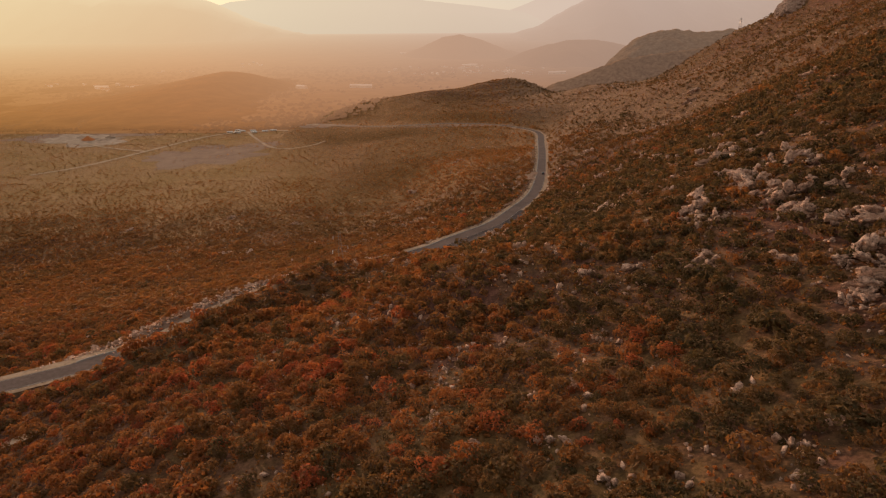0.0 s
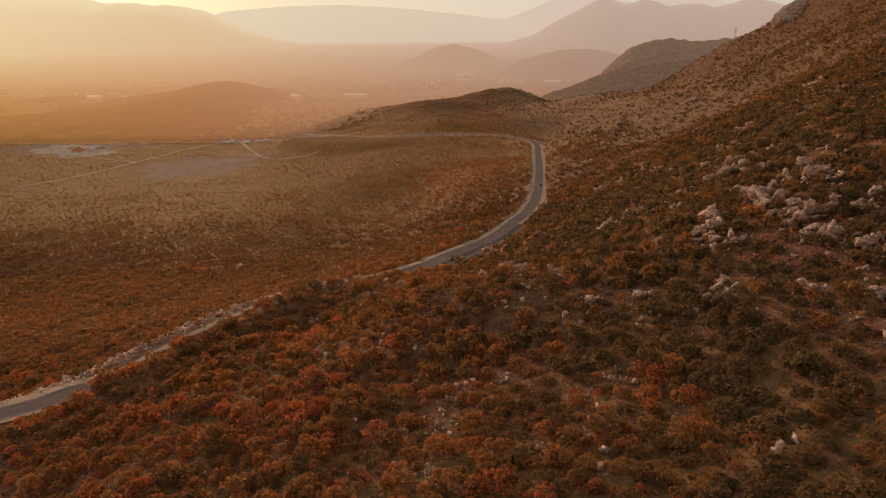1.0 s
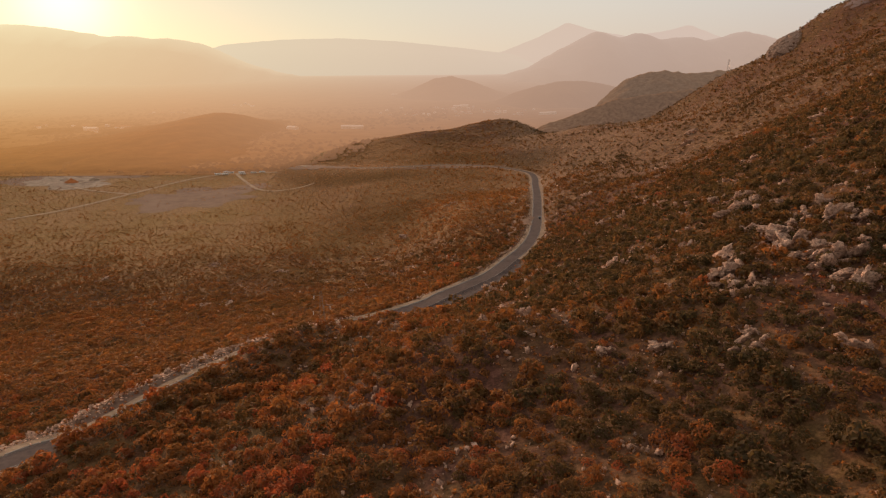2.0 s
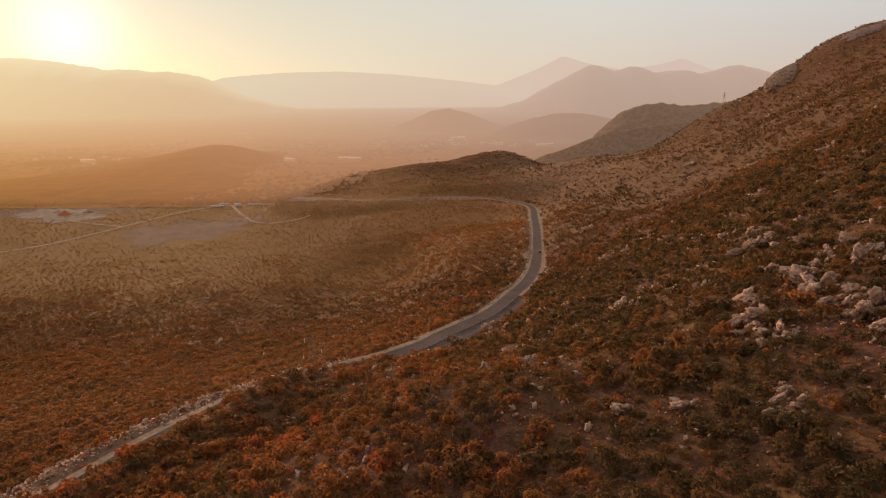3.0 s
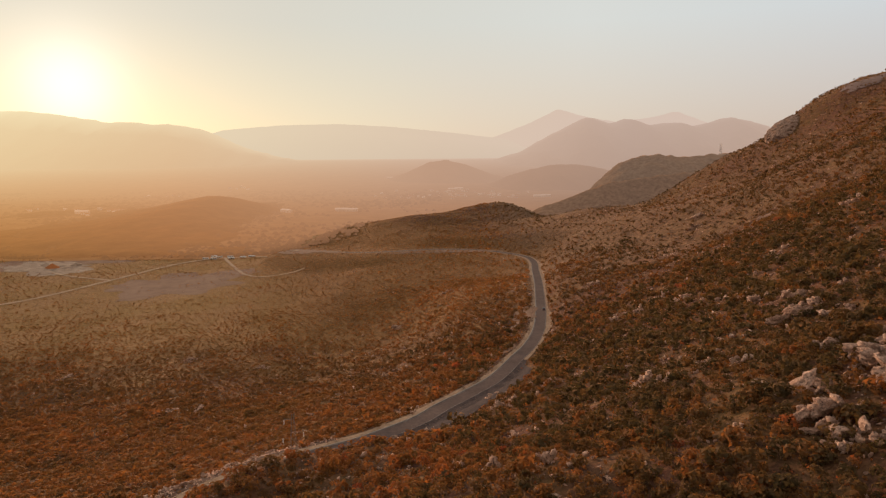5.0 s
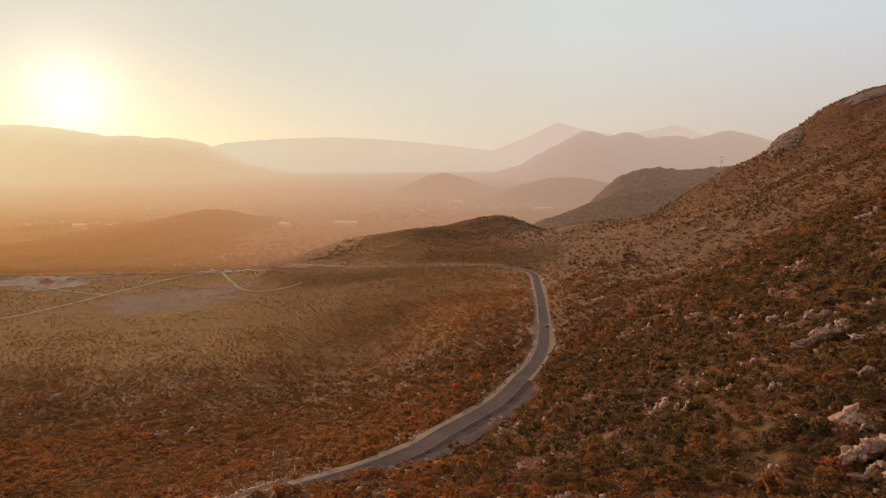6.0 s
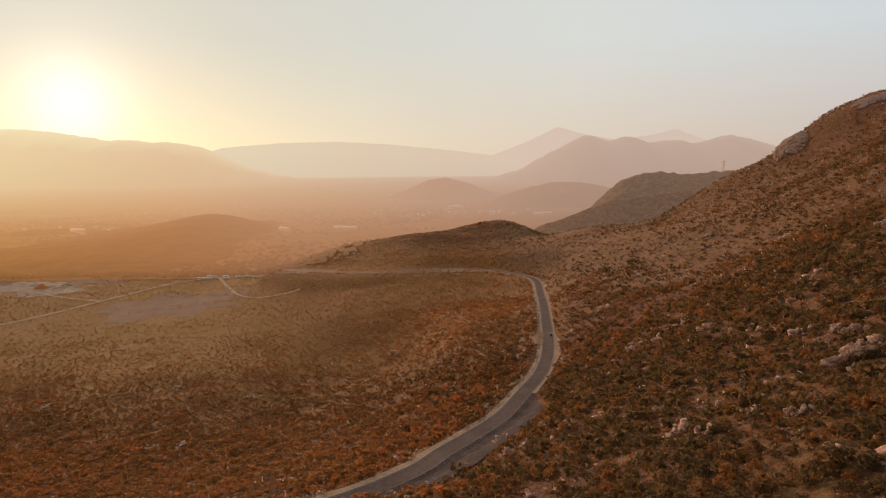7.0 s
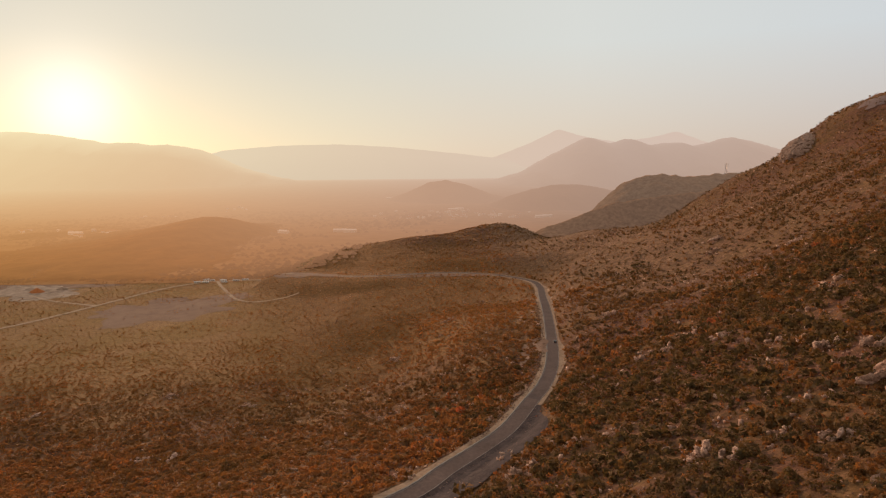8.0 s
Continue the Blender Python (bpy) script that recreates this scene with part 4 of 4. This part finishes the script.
        tagged(shrub, "tall spreading dry shrub with brown leaves" if size[k] > 1.3 else "low rounded dry shrub with brown leaves", "shrub", "shrubs of the near slope")


make_near_shrubs()


def make_tufts():
    """Dry grass and low herbs that fill the gaps."""
    shapes = [crown_shape(1300 + k, 5, 0.42, 1, 3) for k in range(6)]
    vs, fs, ts, ds, base = [], [], [], [], 0
    for x0, x1, y0, y1, cell, size, seed in ((-110, 115, 38, 140, 1.5, 0.6, 1), (-170, 200, 140, 240, 2.1, 0.7, 2), (-300, 340, 240, 420, 2.9, 0.8, 3)):
        x, y, rng = spread(x0, x1, y0, y1, cell, 700 + seed)
        keep = in_view(x, y) & (rng.uniform(0, 1, len(x)) < 0.75 - 0.6 * smooth(0.0, 0.3, 1 - np.abs((x + 305) / 75) ** 2 - np.abs((y - 805) / 75) ** 2)) & (road_near(x, y)[0] > 6.0 + 12 * (y > 236) * (y < 330))
        x, y = x[keep], y[keep]
        v, f, who = planted(shapes, x, y, height(x, y) - 0.05, size * rng.uniform(0.5, 1.3, len(x)), rng, 0.8)
        vs.append(v)
        fs.append(f + base)
        ts.append(np.clip(0.58 - 0.12 * smooth(300, 460, y) + 0.3 * value_noise(x, y, 18, 81) + 0.15 * rng.normal(size=len(x)), 0, 1)[who])
        ds.append(np.maximum(straw_haze(x, y, rng), 0.35)[who])
        base += len(v)
    me = mesh_of("grass", np.vstack(vs), np.vstack(fs))
    tint = me.attributes.new("tint", "FLOAT", "POINT")
    tint.data.foreach_set("value", np.concatenate(ts).astype(np.float32))
    dry = me.attributes.new("dry", "FLOAT", "POINT")
    dry.data.foreach_set("value", np.concatenate(ds).astype(np.float32))
    tagged(link("grass", me, MAT_LEAF), "dry reddish grass and low herbs between the shrubs", "grass", kind="stuff")


make_tufts()


# ---- the road's edges ----
def make_verges():
    n = len(ROAD)
    wob = 0.5 * value_noise(np.arange(n) * 2.0, np.zeros(n), 9, 5)
    y = ROAD[:, 1]
    for lo, hi, lift, mat, label in ((-6.2 + wob, np.full(n, -3.4), 0.03, MAT_DUST, "pale dusty verge"), (np.full(n, 3.4), 5.0 + wob, 0.03, MAT_DUST, "pale dusty verge")):
        v, f = ribbon(ROAD, lo, hi, lift)
        link("verge", mesh_of("verge", v, f), mat, road, label)
    # the wide gravel bank on the upper side of the near bend
    s = np.nonzero((y > 228) & (y < 352) & (ROAD[:, 0] > -40))[0]
    line = ROAD[s]
    wide = 4.9 + 13.5 * smooth(355, 305, line[:, 1]) * smooth(228, 246, line[:, 1]) + wob[s]
    vs, fs, base = [], [], 0
    for k in range(6):
        a, b = 3.42 + (wide - 3.42) * k / 6, 3.42 + (wide - 3.42) * (k + 1) / 6
        v, f = ribbon(line, a, b, 0.4, drape=True)
        vs.append(v)
        fs.append(f + base)
        base += len(v)
    link("gravel_bank", mesh_of("gravel_bank", np.vstack(vs), np.vstack(fs)), MAT_GRAVEL, road, "grey loose gravel bank")
    s = np.nonzero((y > 128) & (y < 246) & (ROAD[:, 0] < -22))[0]
    line = ROAD[s]
    vs, fs, base = [], [], 0
    for k in range(6):
        v, f = ribbon(line, -11.2 + 0.95 * k + wob[s], -11.2 + 0.95 * (k + 1) + wob[s], 0.12, drape=True)
        vs.append(v)
        fs.append(f + base)
        base += len(v)
    link("dust_bank", mesh_of("dust_bank", np.vstack(vs), np.vstack(fs)), MAT_BANK, road, "dusty reddish bank of tipped earth")
    # earth cuttings along the upper side of the far stretch
    for y0, y1 in ((396, 470), (560, 740)):
        s = np.nonzero((y > y0) & (y < y1) & (ROAD[:, 0] > 0))[0]
        line = ROAD[s]
        ends = smooth(y0, y0 + 25, line[:, 1]) * smooth(y1, y1 - 25, line[:, 1])
        reach = 5.0 + (2.2 + 1.6 * value_noise(line[:, 1], line[:, 0], 14, 9)) * ends
        vs, fs, base = [], [], 0
        for k in range(3):
            v, f = ribbon(line, 4.9 + (reach - 4.9) * k / 3, 4.9 + (reach - 4.9) * (k + 1) / 3, 0.3, drape=True)
            vs.append(v)
            fs.append(f + base)
            base += len(v)
        link("cut_bank", mesh_of("cut_bank", np.vstack(vs), np.vstack(fs)), MAT_DUST, road, "pale orange earth cutting")
    # low kerb on the valley side
    s = ROAD[(y > 150) & (y < 690)]
    t = np.gradient(s[:, :2], axis=0)
    t /= np.linalg.norm(t, axis=1)[:, None]
    nrm = np.stack([t[:, 1], -t[:, 0]], 1)
    ring = [(-3.5, 0.02), (-3.5, 0.2), (-3.54, 0.24), (-3.76, 0.24), (-3.8, 0.2), (-3.8, 0.02)]
    v = np.vstack([np.c_[s[:, :2] + nrm * o, s[:, 2] + h] for o, h in ring])
    m = len(s)
    i = np.arange(m - 1)
    f = np.vstack([np.stack([i + k * m, i + k * m + 1, i + (k + 1) * m + 1, i + (k + 1) * m], 1) for k in range(5)])
    link("kerb", mesh_of("kerb", v, f), MAT_CONCRETE, road, "low pale concrete kerb")


make_verges()


# ---- valley floor: fields, yard, tracks ----
def patch(name, label, category, cx, cy, rx, ry, turn, mat, lift, seed, wob=0.25):
    """A bare patch with a ragged edge lying on the land."""
    n, rings = 72, 14
    a = np.linspace(0, 2 * np.pi, n, endpoint=False)
    edge = 1 + wob * value_noise(3 + 1.6 * np.cos(a), 3 + 1.6 * np.sin(a), 0.8, seed, 4)
    c, s = math.cos(radians(turn)), math.sin(radians(turn))
    vs = [np.array([[cx, cy]])]
    for k in range(1, rings + 1):
        u, w = rx * edge * np.cos(a) * k / rings, ry * edge * np.sin(a) * k / rings
        vs.append(np.stack([cx + u * c - w * s, cy + u * s + w * c], 1))
    p = np.vstack(vs)
    v = np.c_[p, height(p[:, 0], p[:, 1], False) + lift]
    f = [(0, 1 + k, 1 + (k + 1) % n) for k in range(n)]
    for r in range(rings - 1):
        for k in range(n):
            a0, b0 = 1 + r * n + k, 1 + r * n + (k + 1) % n
            f += [(a0, a0 + n, b0 + n), (a0, b0 + n, b0)]
    return tagged(link(name, mesh_of(name, v, f), mat), label, category, kind="structure")


def track(points, width, label):
    p = spline(points, 6.0)
    v, f = ribbon(np.c_[p, np.zeros(len(p))], -width / 2, width / 2, 0.5, drape=True)
    return tagged(link("road_track", mesh_of("road_track", v, f), MAT_TRACK), label, "track", kind="structure")


MAT_TRACK = plain_material("pale_packed_dirt", (0.30, 0.20, 0.13), (0.52, 0.38, 0.27), 0.5, 0.95, 0.1)
MAT_FIELD = plain_material("bare_pale_field", (0.19, 0.115, 0.078), (0.29, 0.185, 0.13), 0.08, 0.95, 0.1)
MAT_QUARRY = plain_material("crushed_white_stone", (0.17, 0.115, 0.08), (0.46, 0.35, 0.265), 0.12, 0.95, 0.3)
MAT_CLAY = plain_material("orange_clay", (0.3, 0.11, 0.04), (0.45, 0.18, 0.07), 0.3, 0.95, 0.2)
MAT_SCREE = plain_material("violet_grey_scree", (0.14, 0.096, 0.085), (0.24, 0.172, 0.152), 0.12, 0.95, 0.5)
patch("field", "bare pale ploughed field on the valley floor", "field", -305, 805, 70, 72, 30, MAT_FIELD, 0.15, 3, 0.95)
patch("quarry_yard", "pale crushed-stone yard of a small quarry", "quarry", -525, 935, 48, 60, 40, MAT_QUARRY, 0.3, 8, 0.9)
patch("quarry_apron", "dusty worn ground round the quarry", "quarry", -545, 985, 105, 60, 15, MAT_FIELD, 0.15, 12, 0.6)
patch("scree_slope", "smooth grey scree below the summit", "scree", 480, 772, 30, 20, 25, MAT_SCREE, 0.5, 17, 0.6)
patch("road_apron", "bare pinkish clay flat beside the far road", "bare earth", -168, 925, 62, 20, -42, MAT_FIELD, 0.35, 21, 0.8)
patch("road_verge", "bare stony verge below the far road", "bare earth", 8, 818, 60, 9, 0, MAT_FIELD, 0.35, 22, 0.9)
patch("eroded_bank", "pale eroded earth bank below the road", "bank", 56, 452, 8, 24, -12, MAT_FIELD, 0.4, 23, 0.9)
patch("eroded_bank", "pale eroded earth bank below the road", "bank", 34, 372, 6, 22, -24, MAT_FIELD, 0.4, 24, 0.9)
track([(-470, 700), (-435, 746), (-401, 837), (-362, 953), (-312, 999), (-255, 990), (-192, 950)], 5.5, "pale dirt track crossing the valley floor")
track([(-520, 905), (-470, 868), (-401, 837)], 4.0, "pale dirt track to the quarry")
track([(-312, 999), (-272, 912), (-236, 841), (-202, 816), (-160, 832)], 4.0, "pale dirt track beside the field")



track([(-97, 112), (-93, 113), (-88, 115)], 3.0, "short pale dirt track among the shrubs")


def mound(x, y, r, h, mat, label):
    n = 20
    vs, fs = [(0, 0, h)], []
    for k in range(1, 6):
        for i in range(n):
            a = 2 * math.pi * i / n
            q = r * k / 5 * (1 + 0.18 * noise.noise(Vector((math.cos(a) * 2, math.sin(a) * 2, x))))
            vs.append((q * math.cos(a), q * math.sin(a) * 0.8, h * (1 - k / 5) ** 1.1 * (1 + 0.25 * noise.noise(Vector((a * 2, k, y)))) - 0.6 * (k == 5)))
    fs += [(0, 1 + i, 1 + (i + 1) % n) for i in range(n)]
    for k in range(4):
        for i in range(n):
            a, b = 1 + k * n + i, 1 + k * n + (i + 1) % n
            fs += [(a, a + n, b + n), (a, b + n, b)]
    ob = link("mound", mesh_of("mound", vs, fs), mat)
    ob.location = (x, y, float(height([x], [y], False)[0]) + 0.7)
    return tagged(ob, label, "mound")


mound(-527, 930, 10, 6, MAT_CLAY, "orange clay heap in the quarry yard")
mound(-505, 950, 8, 3.5, MAT_QUARRY, "heap of crushed pale stone")
mound(-548, 952, 9, 3.0, MAT_QUARRY, "heap of crushed pale stone")

# ---- buildings ----
MAT_WALL = plain_material("whitewashed_wall", (0.5, 0.46, 0.42), (0.78, 0.74, 0.69), 0.5, 0.85)
MAT_SHEET = plain_material("pale_sheet_roof", (0.55, 0.55, 0.55), (0.8, 0.8, 0.79), 0.4, 0.45)
# far walls, panes and roofs carry the same painted haze as emission
MAT_FAR_WALL = haze_glow_material("far_white_walls_haze_glow", (0.6, 0.55, 0.5), (0.85, 0.8, 0.74), 0.01, 0.7)
MAT_FAR_GLASS = haze_glow_material("far_window_glass_haze_glow", (0.04, 0.035, 0.03), (0.08, 0.07, 0.06), 0.01)
MAT_FAR_TILE = haze_glow_material("far_red_tiles_haze_glow", (0.18, 0.07, 0.045), (0.3, 0.12, 0.08), 0.01)
MAT_FAR_SHEET = haze_glow_material("far_sheet_roofs_haze_glow", (0.7, 0.68, 0.66), (0.85, 0.84, 0.82), 0.01)
MAT_GLASS = plain_material("dark_window_glass", (0.02, 0.022, 0.025), (0.04, 0.042, 0.045), 0.5, 0.15)


def box_bm(w, d, h, z=0.0, x=0.0, y=0.0, bevel=0.0):
    bm = bmesh.new()
    bmesh.ops.create_cube(bm, size=1.0)
    bmesh.ops.transform(bm, matrix=Matrix.Translation((x, y, z + h / 2)) @ Matrix.Diagonal((w, d, h, 1)), verts=bm.verts)
    if bevel:
        bmesh.ops.bevel(bm, geom=bm.edges[:], offset=bevel, segments=1, affect="EDGES")
    return bm


def gable_bm(w, d, h, z, over):
    bm = bmesh.new()
    a, b = w / 2 + over, d / 2 + over
    v = [bm.verts.new(p) for p in ((-a, -b, z), (a, -b, z), (a, b, z), (-a, b, z), (-a, 0, z + h), (a, 0, z + h))]
    for f in ((0, 1, 5, 4), (2, 3, 4, 5), (0, 4, 3), (1, 2, 5), (0, 3, 2, 1)):
        bm.faces.new([v[k] for k in f])
    return bm


def house(name, w, d, h, roof, mat_roof, label, category, group, mat_wall=MAT_FAR_WALL):
    """A house with its walls, roof, door and windows, standing at the origin."""
    ob = new(name)
    part("wall", box_bm(w, d, h + 1.5, -1.5), mat_wall, ob)
    part("roof", gable_bm(w, d, roof, h, 0.5), mat_roof, ob, "pitched roof")
    k = max(2, int(w / 4))
    for i in range(k):
        x = (i + 0.5) * w / k - w / 2
        for lvl in range(max(1, int(h / 3))):
            part("window", box_bm(1.3, 0.1, 1.4, 1.0 + lvl * 2.9, x, -d / 2 - 0.03), MAT_GLASS if mat_wall is MAT_WALL else MAT_FAR_GLASS, ob)
    part("door", box_bm(1.0, 0.12, 2.1, 0, w / 2 / k - 1.6 + 0.5, -d / 2 - 0.05), MAT_BARK if mat_wall is MAT_WALL else MAT_FAR_TILE, ob)
    return tagged(ob, label, category, group)


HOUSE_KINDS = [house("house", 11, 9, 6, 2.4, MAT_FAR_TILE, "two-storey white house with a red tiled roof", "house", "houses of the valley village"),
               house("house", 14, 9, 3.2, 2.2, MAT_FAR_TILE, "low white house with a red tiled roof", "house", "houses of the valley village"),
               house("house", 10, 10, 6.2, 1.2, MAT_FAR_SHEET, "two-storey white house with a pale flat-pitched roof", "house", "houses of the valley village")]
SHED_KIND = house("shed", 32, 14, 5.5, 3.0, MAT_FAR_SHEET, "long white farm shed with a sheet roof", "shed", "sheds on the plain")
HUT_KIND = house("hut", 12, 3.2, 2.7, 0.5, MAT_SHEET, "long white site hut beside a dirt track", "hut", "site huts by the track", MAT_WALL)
RIDGE_LAND = 3.2


def settle_on(kind, first, x, y, turn, lift, size=1.0):
    z = float(height([x], [y], False)[0]) + lift
    m = pose(x, y, z, 0, 0, turn)
    if first:
        kind.matrix_basis = m @ Matrix.Diagonal((size, size, size, 1))
        return kind
    ob = copy_thing(kind, m)
    ob.scale = (size, size, size)
    return ob


def make_village():
    rng = random.Random(4)
    used = [0, 0, 0]
    for k in range(58):
        dist = rng.uniform(2050, 2420)
        bearing = rng.gauss(775, 62) if k < 40 else rng.uniform(640, 940)
        i = rng.randrange(3)
        settle_on(HOUSE_KINDS[i], used[i] == 0, eye_x(bearing, dist), dist + 92, rng.uniform(-30, 30), RIDGE_LAND, rng.uniform(0.7, 1.1))
        used[i] += 1
    for bearing, dist, count in ((150, 1640, 8), (285, 2250, 7), (425, 2500, 6), (30, 1720, 4), (860, 2200, 6)):
        for _ in range(count):
            i = rng.randrange(3)
            settle_on(HOUSE_KINDS[i], False, eye_x(bearing + rng.gauss(0, 26), dist), dist + 92 + rng.gauss(0, 40), rng.uniform(-30, 30), RIDGE_LAND, rng.uniform(0.7, 1.1))
    for k, (bearing, dist, turn) in enumerate(((600, 1640, 4), (618, 1630, 0), (500, 1620, -38), (800, 2420, 6), (812, 2440, 3), (955, 2100, 4), (968, 2110, 2), (690, 2900, 0), (130, 1630, 5))):
        settle_on(SHED_KIND, k == 0, eye_x(bearing, dist), dist + 92, turn, RIDGE_LAND, 1.0)
    for k, (x, y, turn) in enumerate(((-338, 992, 8), (-322, 1004, 14), (-326, 990, 5), (-306, 1006, 3), (-300, 992, -10), (-284, 996, 2), (-272, 998, 4), (-332, 1010, 60))):
        settle_on(HUT_KIND, k == 0, x, y, turn, 0.1, 0.75)


make_village()


# ---- power line ----
MAT_STEEL = plain_material("dull_galvanised_steel", (0.16, 0.15, 0.15), (0.3, 0.29, 0.28), 3.0, 0.55, metallic=0.6)
MAT_PORCELAIN = plain_material("white_porcelain", (0.7, 0.68, 0.64), (0.82, 0.8, 0.76), 4.0, 0.25)
MAT_CABLE = plain_material("weathered_aluminium_cable", (0.12, 0.11, 0.1), (0.2, 0.18, 0.17), 2.0, 0.9)


def bar_bm(a, b, r):
    a, b = Vector(a), Vector(b)
    bm = bmesh.new()
    bmesh.ops.create_cone(bm, cap_ends=True, segments=4, radius1=r, radius2=r, depth=(b - a).length)
    turn = (b - a).to_track_quat("Z", "Y").to_matrix().to_4x4()
    bmesh.ops.transform(bm, matrix=Matrix.Translation((a + b) / 2) @ turn, verts=bm.verts)
    return bm


def pylon(x, y, z, h, foot, arms, heft, label):
    """A lattice mast: four legs that lean together, crossed braces, arms with hanging insulators."""
    ob = new("pylon")
    ob.location = (x, y, z)
    top = 0.22

    def leg_at(i, u):
        sx, sy = ((-1, -1), (1, -1), (1, 1), (-1, 1))[i]
        w = foot * (1 - u) + top * u
        return (sx * w, sy * w, u * h)

    for i in range(4):
        part("leg", bar_bm(leg_at(i, -0.04), leg_at(i, 1), 0.07 * heft), MAT_STEEL, ob)
    u = 0.0
    for k in range(7):
        v = u + (1 - u) * 0.26
        for i in range(4):
            part("brace", bar_bm(leg_at(i, u), leg_at((i + 1) % 4, v), 0.035 * heft), MAT_STEEL, ob)
        u = v
    for side, up in arms:
        arm = part("crossarm", bar_bm((0, 0, up + 1.4), (side, 0, up + 1.4), 0.06 * heft), MAT_STEEL, ob)
        bm = bmesh.new()
        for j in range(5):
            bmesh.ops.create_cone(bm, cap_ends=True, segments=8, radius1=0.21 * heft, radius2=0.12 * heft, depth=0.24, matrix=Matrix.Translation((side, 0, up + 0.15 + j * 0.26)))
        part("insulator", bm, MAT_PORCELAIN, arm, "white porcelain insulator")
    return tagged(ob, label, "pylon", "power line")


def cable(a, b, sag):
    cu = bpy.data.curves.new("cable", "CURVE")
    cu.dimensions, cu.bevel_depth, cu.bevel_resolution = "3D", 0.02, 1
    sp = cu.splines.new("POLY")
    sp.points.add(24)
    for k in range(25):
        t = k / 24
        p = Vector(a).lerp(Vector(b), t)
        sp.points[k].co = (p.x, p.y, p.z - 4 * sag * t * (1 - t), 1)
    cu.materials.append(MAT_CABLE)
    return tagged(new("cable", cu), "thin bare power cable strung between pylons", "cable", "power cables")


PYLON_Z = float(height([-40.0], [225.0])[0])
ARMS = [(-2.4, 24.5 - PYLON_Z), (-2.9, 19.0 - PYLON_Z), (2.9, 20.8 - PYLON_Z)]
pylon(-40, 225, PYLON_Z, 27.5 - PYLON_Z, 1.1, ARMS, 0.6, "slender grey lattice pylon beside the road")
END_Z = float(height([-104.0], [40.0])[0])
pylon(-104, 40, END_Z, 22, 1.3, [(-2.4, 19), (-2.9, 13.5), (2.9, 15.3)], 1.0, "slender grey lattice pylon on the slope")
for (sa, ua), (sb, ub) in zip(ARMS, [(-2.4, 19), (-2.9, 13.5), (2.9, 15.3)]):
    cable((-40 + sa, 225, PYLON_Z + ua), (-104 + sb, 40, END_Z + ub), 3.0)
FAR_X = eye_x(1281, 1500)
pylon(FAR_X, 1592, 98 + (305 - 313) / 1124 * 1500, 27, 3.0, [(-6, 23), (6, 23), (-5, 18), (5, 18)], 2.6, "tall lattice pylon on a distant ridge")


# ---- the car on the road ----
MAT_CAR = plain_material("dark_car_paint", (0.03, 0.03, 0.035), (0.05, 0.05, 0.055), 1.0, 0.25)
MAT_TYRE = plain_material("black_tyre_rubber", (0.015, 0.015, 0.015), (0.03, 0.03, 0.03), 4.0, 0.9)
MAT_LAMP = plain_material("red_lamp_glass", (0.3, 0.01, 0.01), (0.45, 0.02, 0.02), 4.0, 0.2)


def make_car(x, y, z, turn):
    car = new("car")
    car.matrix_basis = pose(x, y, z, 0, 0, turn)
    part("body", box_bm(1.76, 4.25, 0.62, 0.28, bevel=0.12), MAT_CAR, car, "dark painted car body")
    bm = bmesh.new()
    bmesh.ops.create_cube(bm, size=1.0)
    for v in bm.verts:
        k = 0.72 if v.co.z > 0 else 0.96
        v.co = (v.co.x * 1.62 * (k + 0.1 if v.co.z > 0 else 1), v.co.y * 2.5 * k - 0.15, 0.88 + (v.co.z + 0.5) * 0.58)
    part("cabin", bm, MAT_GLASS, car, "dark glazed cabin")
    part("roof", box_bm(1.26, 1.72, 0.05, 1.45, 0, -0.15, 0.02), MAT_CAR, car)
    for sx in (-0.8, 0.8):
        for sy in (-1.32, 1.32):
            bm = bmesh.new()
            bmesh.ops.create_cone(bm, cap_ends=True, segments=16, radius1=0.32, radius2=0.32, depth=0.2, matrix=pose(sx, sy, 0.32, 0, 90, 0))
            wheel = part("wheel", bm, MAT_TYRE, car)
            bm = bmesh.new()
            bmesh.ops.create_cone(bm, cap_ends=True, segments=12, radius1=0.19, radius2=0.19, depth=0.03, matrix=pose(sx * 1.13, sy, 0.32, 0, 90, 0))
            part("rim", bm, MAT_STEEL, wheel, "grey metal rim")
        part("tail_light", box_bm(0.34, 0.05, 0.16, 0.66, sx * 0.8, -2.12), MAT_LAMP, car, "red tail light")
        part("headlight", box_bm(0.36, 0.05, 0.16, 0.58, sx * 0.8, 2.12), MAT_PORCELAIN, car, "clear headlight")
    return tagged(car, "small dark car driving on the asphalt road", "car")


near = int(np.argmin(np.abs(ROAD[:, 1] - 463) + 1000 * (ROAD[:, 0] < 0)))
make_car(float(ROAD[near, 0]) + 1.7, float(ROAD[near, 1]), float(ROAD[near, 2]) + 0.06, -6)
